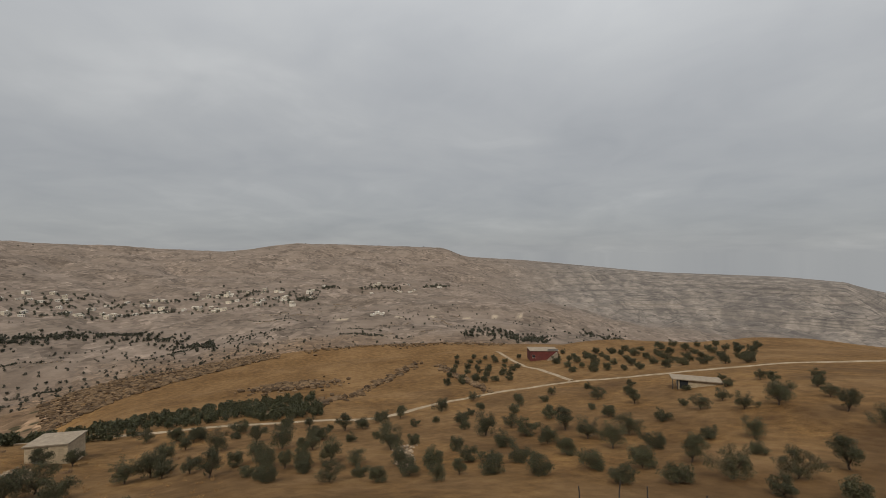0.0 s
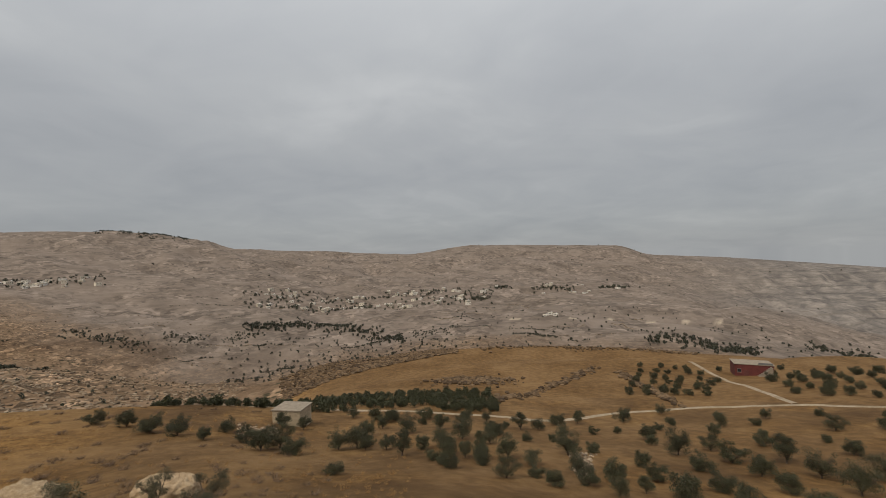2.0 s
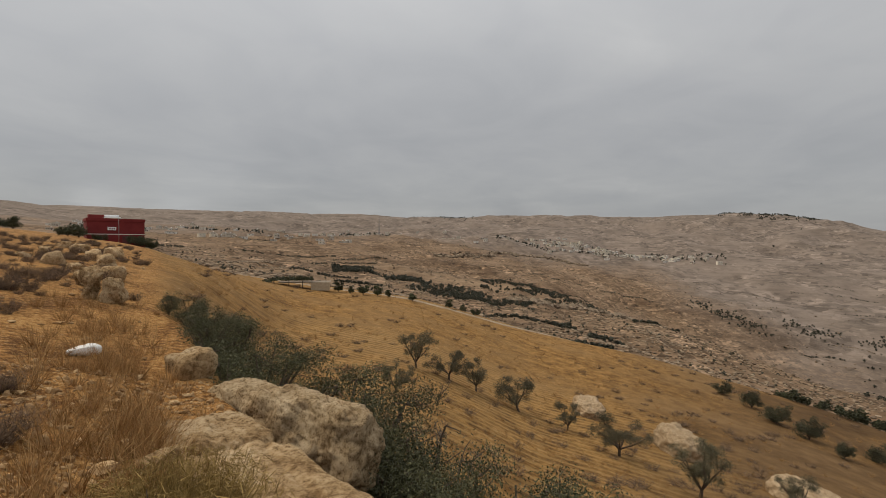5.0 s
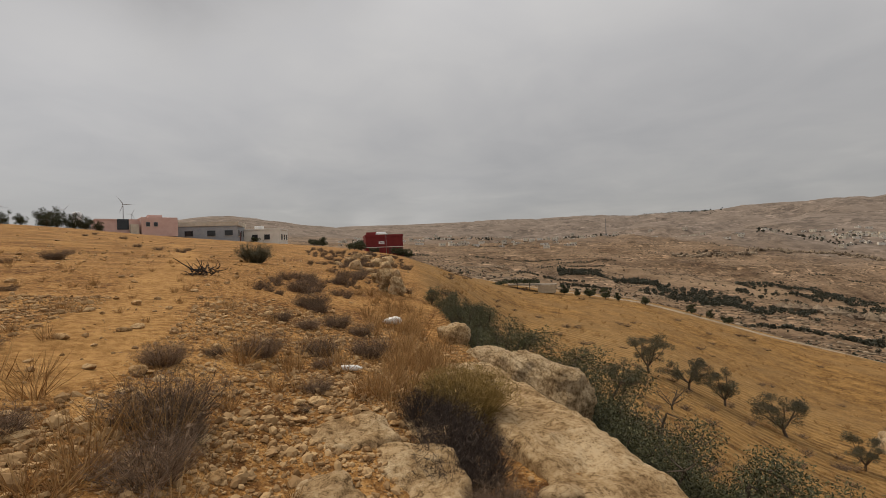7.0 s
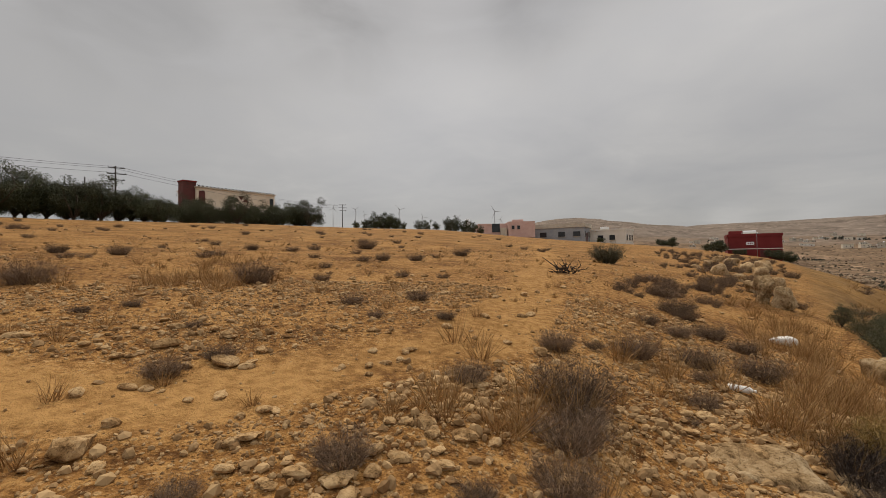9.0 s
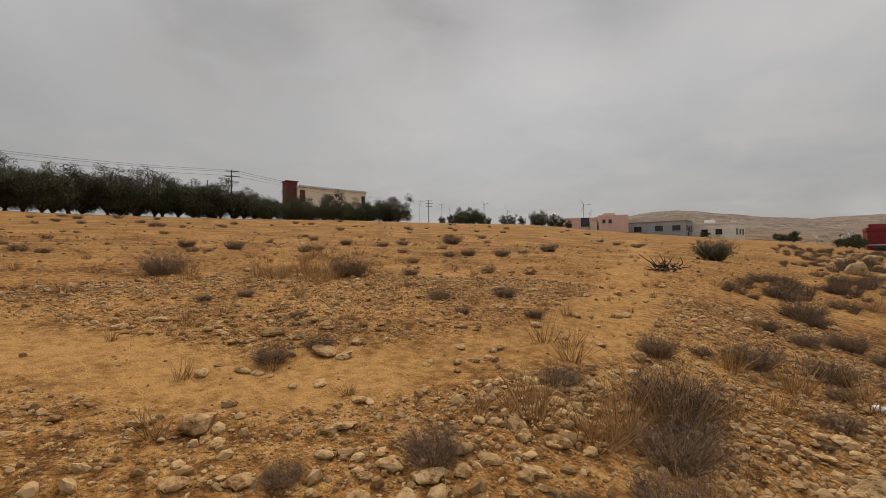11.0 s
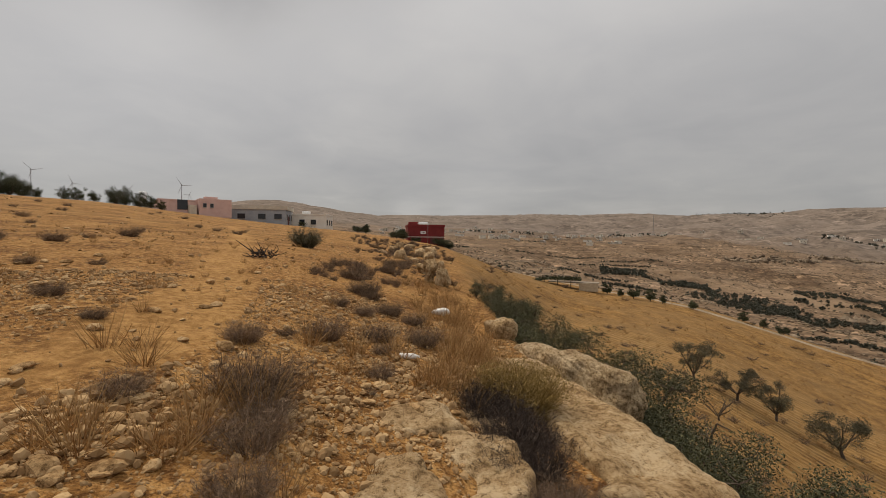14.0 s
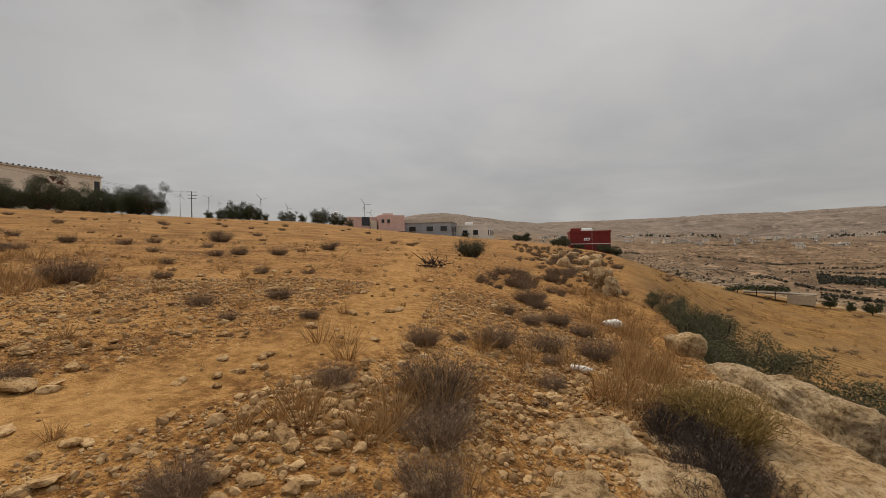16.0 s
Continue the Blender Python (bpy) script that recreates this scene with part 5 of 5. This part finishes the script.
part("curtain_window", block(6.6, .1, 2.0, 4.6, -4.54, 2.4), FRAME_GREY, hall, "grey glazed ribbon of windows")
for corners in (((-.55, .75), (.55, .75), (0, -.1)), ((-.95, .35), (-.25, -.25), (-1.55, -.45)), ((.95, .35), (1.55, -.45), (.25, -.25))):
    bm = bmesh.new()
    ring = [bm.verts.new((.6 + x * 1.15, y, 6.9 + z * 1.15)) for y in (-4.60, -4.48) for x, z in corners]
    for q in ((0, 1, 2), (0, 3, 4, 1), (1, 4, 5, 2), (2, 5, 3, 0)):
        bm.faces.new([ring[i] for i in q])
    part("wall_emblem", bm, MAROON, hall, "dark red wedge of a fan-shaped wall emblem")
window(hall, 8.52, 0, 4.0, 2.0, 2.0, "side")


def utility_pole(b, r, h, group="utility poles on the crest"):
    ob = facing("utility_pole", b, r, 0, "timber utility pole with crossarms", "pole", None, group)
    v, f = tube([(0, 0, -.3), (0, 0, h)], [.14, .09], 8)
    raw("post", v, f, POLE_DARK, ob, "", False)
    for k, w in ((.3, 2.0), (1.2, 2.4), (2.1, 2.0)):
        part("crossarm", block(w, .1, .12, .15, 0, h - k, .01), POLE_DARK, ob)
        for x in (-w / 2 + .15, w / 2):
            v, f = tube([(x, 0, h - k + .12), (x, 0, h - k + .3)], [.05, .03], 6)
            raw("insulator", v, f, FRAME_GREY, ob)
    return ob


for b, r, h in ((-74.1, 82, 8.6), (-50.2, 140, 10.2), (-98, 84, 8.8)):
    utility_pole(b, r, h)
stake = facing("power_post", -76.6, 84, 0, "plain dark post behind the pines", "pole")
v, f = tube([(0, 0, -.3), (0, 0, 6.8)], [.1, .08], 8)
raw("post", v, f, POLE_DARK, stake, "", False)


def wire(a, b, sag=.5):
    pts = [Vector(a).lerp(Vector(b), k / 10) - Vector((0, 0, sag * 4 * (k / 10) * (1 - k / 10))) for k in range(11)]
    v, f = tube(pts, [.02] * 11, 4)
    return tagged(raw("power_line", v, f, POLE_DARK), "thin sagging power line between poles", "cable", "power lines")


def pole_top(b, r, h, dx=0):
    x, y = polar(b, r)
    return (x + dx, y, float(height(x, y)) + h)


for dx, dz in ((-.8, 8.4), (.9, 8.4), (.9, 7.5)):
    wire(pole_top(-98, 84, dz, dx), pole_top(-74.1, 82, dz, dx))
    wire(pole_top(-74.1, 82, dz, dx), pole_top(-50.2, 140, dz + 1.4, dx), 1.2)


def turbine(b, r, hub_e, blade, spin):
    x, y = polar(b, r)
    z0 = float(height(x, y)) - 3
    top = EYE_Z + r * math.tan(radians(hub_e)) - z0
    ob = facing("wind_turbine", b, r, 20, "white three-bladed wind turbine on the skyline", "turbine", z0, "wind turbines on the skyline")
    v, f = tube([(0, 0, 0), (0, 0, top)], [blade * .06, blade * .035], 10)
    raw("tower", v, f, TURBINE_WHITE, ob, "", False)
    part("nacelle", block(blade * .09, blade * .25, blade * .09, 0, 0, top - blade * .04, .2), TURBINE_WHITE, ob)
    for k in range(3):
        w = radians(spin + 120 * k)
        tip = Vector((math.sin(w), 0, math.cos(w))) * blade
        hub = Vector((0, -blade * .14, top))
        pts = [hub + tip * q for q in (0, .12, .25, .6, 1)]
        v, f = tube(pts, [blade * q for q in (.02, .03, .036, .024, .006)], 6)
        raw("blade", v, f, TURBINE_WHITE, ob, "", False)


TURBINE_WHITE = plain("turbine_paint", (.34, .34, .35), (.42, .42, .43), .2, .6, .3, .0)
for b, r, e, bl, sp in ((-51.3, 1500, 6.5, 20, 10), (-48.5, 1550, 6.4, 18, 50), (-42.9, 1500, 6.4, 24, 75), (-39.9, 1600, 5.4, 22, 95), (-35.3, 1650, 5.2, 22, 40), (-30.5, 1450, 5.9, 26, 85),
                        (-29.8, 1800, 4.9, 20, 30), (-47.4, 1900, 5.8, 18, 100)):
    turbine(b, r, e, bl, sp)

# dark bushes round the red house
HOUSE_BUSH = Kind("garden_bush", [tree_meshes(s, 2.4, 1.4, .15, 6, 1600, (.26, .12), 5, .6, True) for s in (81, 82)], BARK, PINE, "dark rounded bush beside the house", "shrub", "bushes by the houses")
for b, r, s in ((-.4, 86, .75), (.35, 87, .75), (1.0, 88, .65), (-4.9, 87, .8), (-5.8, 88, .85), (-3.0, 86, .4), (-3.6, 87, .4), (-9.8, 118, 1.0), (-10.8, 119, .9), (-17.6, 121, .6)):
    HOUSE_BUSH.plant(*polar(b, r), s)

# the stone shed in the olive grove
shed = facing("stone_shed", 85.2, 88, -28, "small pale stone-block shed with a flat roof", "shed")
part("wall", block(5.4, 4.6, 3.6, 0, 0, -.5, .02), BLOCKWORK, shed)
part("roof", block(5.8, 5.0, .2, 0, 0, 3.1, .03), WEATHERED_ROOF, shed, "weathered flat concrete roof")
part("door", block(.9, .08, 1.9, -1.2, -2.32, -.4), FRAME_GREY, shed)
brick = bpy.data.meshes.new("stone_block")
bm = block(.5, .06, .23, 0, 0, 0, .012)
bm.to_mesh(brick)
bm.free()
brick.materials.append(BLOCKWORK)
for face in range(2):
    for row in range(13):
        for k in range(10 if face == 0 else 8):
            x = -2.42 + k * .53 + (row % 2) * .12
            if face == 0 and abs(x + 1.2) < .75 and row < 8:
                continue
            ob = new("stone_block", brick)
            ob.parent = shed
            ob.matrix_basis = pose(x, -2.315, -.1 + row * .245) if face == 0 else pose(2.715, -2.0 + k * .53 + (row % 2) * .12, -.1 + row * .245, 0, 0, 90)

# the rust-red barn with an outer stair
barn = facing("red_barn", 139.2, 181, 12, "rust-red barn with an outer concrete stair", "barn")
part("wall", block(11, 7, 4.2, 0, 0, -.5, .03), RUST_RED, barn)
part("roof", block(11.4, 7.4, .2, 0, 0, 3.7, .03), WEATHERED_ROOF, barn)
for k in range(9):
    part("step", block(.5, 1.6, .42 * (k + 1), .6 + .5 * k, -4.3, -.4), WEATHERED_ROOF, barn)
part("door", block(1.4, .08, 2.2, -2.2, -3.53, -.3), MAROON, barn)
part("roof_rail", block(4.0, .08, .6, 3.2, -3.6, 3.95), FRAME_GREY, barn)
window(barn, -4.2, -3.53, 1.2, 1.0, 1.0)

# the low open shelter by the road
low = facing("livestock_shelter", 156.2, 106, 10, "low pale block shelter with an open front", "shed")
part("wall", block(8, 3.4, 2.0, .8, .4, -.5, .02), BLOCKWORK, low)
part("roof", block(9.4, 4.0, .2, .2, .3, 1.5, .02), WEATHERED_ROOF, low)
# the wall is solid here; a dark slab imitates the doorway's shaded inside
part("opening", block(1.6, .1, 1.7, -2.2, -1.34, -.3), WINDOW_DARK, low, "dark panel imitating the shade inside a doorway")
for x in (-4.3, -3.4):
    part("post", block(.16, .16, 2.0, x, -1.5, -.5), POLE_DARK, low)

# the vine pergola at the top of the ploughed slope
perg = facing("field_shelter", 17.2, 95, -4, "long low shelter with a pale roof and vines", "shelter")
part("wall", block(3.6, 2.8, 1.6, 2.4, 0, -.3, .02), BLOCKWORK, perg)
part("roof", block(10, 3.0, .14, -.6, .4, 1.3, .02), WEATHERED_ROOF, perg)
for x in (-6.4, -3.6, -1.0):
    part("post", block(.14, .14, 2.1, x, -1.4, -.3), POLE_DARK, perg)
rngv = np.random.default_rng(14)
pos = np.stack([rngv.uniform(-11, 1.0, 1500), rngv.normal(size=1500) * .9 - .8, 1.9 + np.abs(rngv.normal(size=1500)) * .3], 1)
pos[:, 2] -= np.clip(-pos[:, 0] - 6, 0, 5) * .28
v, f = leaf_quads(pos, .4, .25, rngv)
raw("vine", v, f.tolist(), PINE, perg, "dark vine leaves over the roof")

# fence posts at the foot of the ridge
for b, r, h, lean in ((148.2, 38, 1.9, 3), (151.3, 37, 1.7, -1), (157.1, 36, 1.5, 6), (143.6, 38, 1.1, -4)):
    post = facing("fence_post", b, r, 0, "dark weathered fence post in dry grass", "post", None, "fence posts below the ridge")
    v, f = tube([(0, 0, -.3), (0, 0, h * .5), (h * math.tan(radians(lean)), 0, h)], [.06, .055, .045], 7)
    raw("timber", v, f, POLE_DARK, post)
# ---- the far slopes: villages, woods, scrub, outcrops ----
def village_house(w, d, h, mat, seed):
    rng = np.random.default_rng(seed)
    ob = tagged(new("village_house"), "small flat-roofed village house on the far slope", "house", "village houses")
    part("wall", block(w, d, h + 2, 0, 0, -2), mat, ob)
    part("roof", block(w + .5, d + .5, .4, 0, 0, h), CONCRETE, ob)
    n = 2 + seed % 2
    for k in range(n):
        part("window", block(1.3, .12, 1.4, -w / 2 + w * (k + .7) / (n + .4), -d / 2 - .03, h * .4), WINDOW_DARK, ob)
    part("door", block(1.2, .12, 2.2, w * .36, -d / 2 - .03, .1), MAROON, ob)
    if seed % 2:
        part("water_tank", block(1.6, 1.6, 1.3, w * .2, 0, h + .4), WHITE_METAL, ob)
    return ob


HOUSES = [village_house(10, 8, 4, WHITE_PLASTER, 1), village_house(13, 9, 6.5, CREAM_PLASTER, 2), village_house(9, 9, 3.6, CONCRETE, 3), village_house(15, 8, 4, WHITE_PLASTER, 4), village_house(11, 9, 7, CONCRETE, 5)]
USED = set()


def settle(b, r, kind, turn=0, label=""):
    x, y = polar(b, r)
    m = pose(x, y, float(height(x, y)) + .1, 0, 0, -b + turn)
    src = HOUSES[kind]
    if kind not in USED:
        USED.add(kind)
        src.matrix_basis = m
        ob = src
    else:
        ob = copy_thing(src, m)
    if label:
        ob["label"] = label
    return ob


rng = np.random.default_rng(41)
for k in range(74):
    settle(rng.uniform(80, 111), rng.uniform(1130, 1400), rng.integers(5), rng.uniform(-40, 40))
for k in range(12):
    settle(rng.uniform(110, 127), rng.uniform(1380, 1500), rng.integers(5), rng.uniform(-40, 40))
for k in range(165):
    b = 41 + 26 * (rng.random() + rng.random()) / 2
    settle(b, np.interp(b, [39, 68], [1540, 1400]) + rng.normal() * 42, rng.choice([0, 0, 1, 3, 3, 2, 4]), rng.uniform(-40, 40))
for k in range(64):
    b = rng.uniform(-2, 40)
    settle(b, 1400 + 90 * math.sin(b / 4) + rng.normal() * 60, rng.choice([0, 1, 3, 3, 2, 4]), rng.uniform(-40, 40))
for k in range(58):
    settle(rng.uniform(-9, 22), rng.uniform(900, 1400), rng.integers(5), rng.uniform(-40, 40))
for b, r in ((117.4, 912), (118.6, 915), (118.0, 925)):
    settle(b, r, 0, 10, "white farmhouse on a terrace of the far slope")
for b in (33.2, 34.2, 35.0):
    settle(b, 1430, 1, 12, "sandy yellow apartment block under construction")


def woods(name, spots, mat, label, seed, size=(4, 7), category="trees", n=34):
    """Far trees, each a rough clump of leaf sprays over a short stem, in one mesh."""
    rng = np.random.default_rng(seed)
    verts, faces, base = [], [], 0
    zs = height(np.array([q[0] for q in spots]), np.array([q[1] for q in spots]))
    for (x, y), z in zip(spots, zs):
        s = rng.uniform(*size)
        off = rng.normal(size=(n, 3))
        off /= np.linalg.norm(off, axis=1, keepdims=True)
        c = off * rng.uniform(.35, 1, (n, 1)) * np.array([.42, .42, .46]) * s + np.array([x, y, z + s * .5])
        v, f = leaf_quads(c, s * .34 * (34 / n) ** .4, s * .26 * (34 / n) ** .5, rng)
        verts.append(v)
        faces.append(f + base)
        base += len(v)
    return tagged(raw(name, np.concatenate(verts), np.concatenate(faces), mat), label, category, kind="stuff")


rng = np.random.default_rng(52)
def along(points, n, w):
    b, r = np.array(points).T
    k = rng.uniform(0, len(points) - 1, n)
    return [polar(np.interp(q, range(len(b)), b) + rng.normal() * .25, np.interp(q, range(len(r)), r) + rng.normal() * w) for q in k]


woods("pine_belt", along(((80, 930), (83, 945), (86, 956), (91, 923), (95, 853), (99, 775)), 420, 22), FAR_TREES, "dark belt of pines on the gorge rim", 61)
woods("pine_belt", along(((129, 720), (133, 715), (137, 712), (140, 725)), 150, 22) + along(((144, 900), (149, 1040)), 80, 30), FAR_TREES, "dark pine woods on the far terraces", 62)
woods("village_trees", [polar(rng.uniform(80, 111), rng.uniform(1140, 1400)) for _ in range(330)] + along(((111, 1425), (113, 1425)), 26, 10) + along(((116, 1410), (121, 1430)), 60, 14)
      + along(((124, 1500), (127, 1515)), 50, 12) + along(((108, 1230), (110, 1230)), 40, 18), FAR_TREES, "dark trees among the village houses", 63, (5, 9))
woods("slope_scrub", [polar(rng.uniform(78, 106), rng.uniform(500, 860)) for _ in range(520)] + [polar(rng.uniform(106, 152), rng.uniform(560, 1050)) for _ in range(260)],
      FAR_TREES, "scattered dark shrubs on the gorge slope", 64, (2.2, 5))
grove = [polar(b, r) for b, r in zip(rng.uniform(71, 111, 620), rng.uniform(104, 130, 620))]
woods("olive_grove", [q for q in grove if np.min(polyline_distance(*q, TRACKS[1][0])) > 2.6], GROVE_LEAF, "dense dark grove of olive trees behind the shed", 69, (1.3, 2.5), n=130)


def patchy(b0, b1, r0, r1, n, seed):
    """Places within a sector, gathered in uneven patches."""
    b, r = rng.uniform(b0, b1, n * 4), rng.uniform(r0, r1, n * 4)
    x, y = r * np.sin(np.radians(b)), r * np.cos(np.radians(b))
    keep = fbm(x / 45, y / 22, 3, seed) > .02
    return list(zip(x[keep][:n], y[keep][:n]))


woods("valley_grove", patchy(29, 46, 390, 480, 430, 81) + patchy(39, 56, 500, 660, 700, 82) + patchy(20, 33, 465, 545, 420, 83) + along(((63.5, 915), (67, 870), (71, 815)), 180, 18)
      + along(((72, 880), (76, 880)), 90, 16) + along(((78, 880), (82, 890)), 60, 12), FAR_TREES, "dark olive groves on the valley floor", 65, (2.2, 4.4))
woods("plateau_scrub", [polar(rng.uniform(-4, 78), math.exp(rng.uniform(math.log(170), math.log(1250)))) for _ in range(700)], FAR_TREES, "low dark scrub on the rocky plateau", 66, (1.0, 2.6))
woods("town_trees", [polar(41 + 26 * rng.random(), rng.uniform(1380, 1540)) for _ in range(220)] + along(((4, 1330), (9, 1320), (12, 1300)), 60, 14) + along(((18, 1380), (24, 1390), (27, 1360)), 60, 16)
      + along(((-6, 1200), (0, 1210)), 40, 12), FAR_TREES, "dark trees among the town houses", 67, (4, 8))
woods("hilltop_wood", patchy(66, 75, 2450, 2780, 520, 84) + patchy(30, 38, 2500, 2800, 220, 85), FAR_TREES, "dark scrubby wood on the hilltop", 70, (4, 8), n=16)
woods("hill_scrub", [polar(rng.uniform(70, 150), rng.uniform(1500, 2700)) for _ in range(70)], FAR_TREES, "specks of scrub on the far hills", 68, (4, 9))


def outcrops(name, spots, size, label, seed, mat, tall=1.0):
    rng = np.random.default_rng(seed)
    bases = []
    for s in range(8):
        bm = stone_shape(rng, 1, .3, rng.uniform(.5, .8))
        bm.verts.ensure_lookup_table()
        bases.append((np.array([v.co for v in bm.verts]), np.array([[v.index for v in q.verts] for q in bm.faces])))
        bm.free()
    verts, faces, base = [], [], 0
    zs = height(np.array([q[0] for q in spots]), np.array([q[1] for q in spots]))
    for (x, y), z in zip(spots, zs):
        v, f = bases[rng.integers(8)]
        s = rng.uniform(*size)
        p = v * s * rng.uniform(.7, 1.5, 3) * np.array([1, 1, tall]) + np.array([x, y, z + s * .1])
        verts.append(p)
        faces.append(f + base)
        base += len(v)
    return tagged(raw(name, np.concatenate(verts), np.concatenate(faces), mat), label, "rocks", kind="stuff")


CLIFF = foliage("cliff_stone", (.085, .057, .036), (.30, .22, .145), .95)
PALE_CLIFF = foliage("pale_cliff_stone", (.12, .085, .056), (.36, .275, .19), .95)
LEDGE = foliage("brown_ledge_stone", (.04, .024, .012), (.17, .11, .06), .95)
outcrops("rock_outcrop", [polar(b, rng.uniform(np.interp(b, [84, 105], [165, 222]), 244)) for b in rng.uniform(84, 106, 5200)] + along(((119.5, 236), (124, 238)), 160, 4)
         + [polar(*q) for q in zip(rng.normal(108, 2.6, 420), rng.normal(151, 3.5, 420))] + along(((109, 228), (118, 240), (128, 241), (134, 238)), 420, 3)
         + along(((125.9, 172), (129, 145), (132.1, 122)), 260, 1.6) + along(((104, 110), (109, 119), (115.3, 130), (119.5, 152), (123.6, 179)), 420, 2.4), (.5, 2.1), "broken brown rock ledges on the tilled knoll", 71, LEDGE)
outcrops("rock_terraces", [polar(rng.uniform(0, 78), math.exp(rng.uniform(math.log(140), math.log(1150)))) for _ in range(7000)], (.7, 2.8), "broken limestone terraces across the valley", 72, CLIFF)
outcrops("cliff_band", along(((43, 452), (47, 450), (51, 468), (56, 530), (60, 610)), 700, 4) + along(((33, 900), (40, 1000), (47, 1250), (52, 1200)), 420, 14), (3, 8.5), "weathered limestone cliff band above the gorge", 73, PALE_CLIFF, 1.5)
outcrops("gorge_rubble", [polar(rng.uniform(44, 80), math.exp(rng.uniform(math.log(150), math.log(620)))) for _ in range(3200)] + along(((6, 330), (12, 320), (18, 300)), 240, 8) + along(((2, 430), (10, 440), (18, 460), (28, 520)), 420, 9),
         (.6, 2.4), "pale broken stones on the gorge slopes", 75, PALE_CLIFF)
def field_walls(count, b0, b1, r0, r1):
    """Places along broken terrace walls that follow the lie of the slope."""
    spots = []
    for _ in range(count):
        b, r, w, n = rng.uniform(b0, b1), math.exp(rng.uniform(math.log(r0), math.log(r1))), rng.uniform(2, 9), rng.integers(30, 90)
        q, bend = rng.uniform(-.5, .5, n), rng.uniform(-.05, .05)
        spots += [polar(b + w * k, r * (1 + bend * k + .006 * math.sin(9 * k + b)) + rng.normal() * 1.2) for k in q]
    return spots


outcrops("terrace_walls", field_walls(75, 0, 62, 190, 1100) + field_walls(30, 62, 128, 560, 1250), (.8, 2.4), "broken dry-stone terrace walls across the valley", 76, PALE_CLIFF)
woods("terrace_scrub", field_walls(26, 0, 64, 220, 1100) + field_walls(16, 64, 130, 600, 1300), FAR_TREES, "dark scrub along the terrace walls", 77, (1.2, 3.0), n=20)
outcrops("stone_heap", [polar(rng.uniform(79, 83.5), 74 + rng.normal() * 1.2 + 8 * rng.random()) for _ in range(260)] + [polar(121.5 + rng.normal() * .6, rng.uniform(52, 68)) for _ in range(200)], (.2, .6), "pale heaps of cleared field stones", 74, PALE_CLIFF)

mast = facing("radio_mast", 25.8, 1380, 0, "slim lattice radio mast above the town", "mast")
for k in range(3):
    w = radians(120 * k)
    v, f = tube([(2.2 * math.cos(w), 2.2 * math.sin(w), -1), (.5 * math.cos(w), .5 * math.sin(w), 52)], [.5, .3], 5)
    raw("leg", v, f, FRAME_GREY, mast)
for k in range(12):
    q = 2.1 - 1.6 * k / 12
    part("brace", block(q * 1.7, q * 1.7, .5, 0, 0, 2 + k * 4.1), FRAME_GREY, mast)
v, f = tube([(0, 0, 51), (0, 0, 60)], [.3, .15], 5)
raw("antenna", v, f, FRAME_GREY, mast)
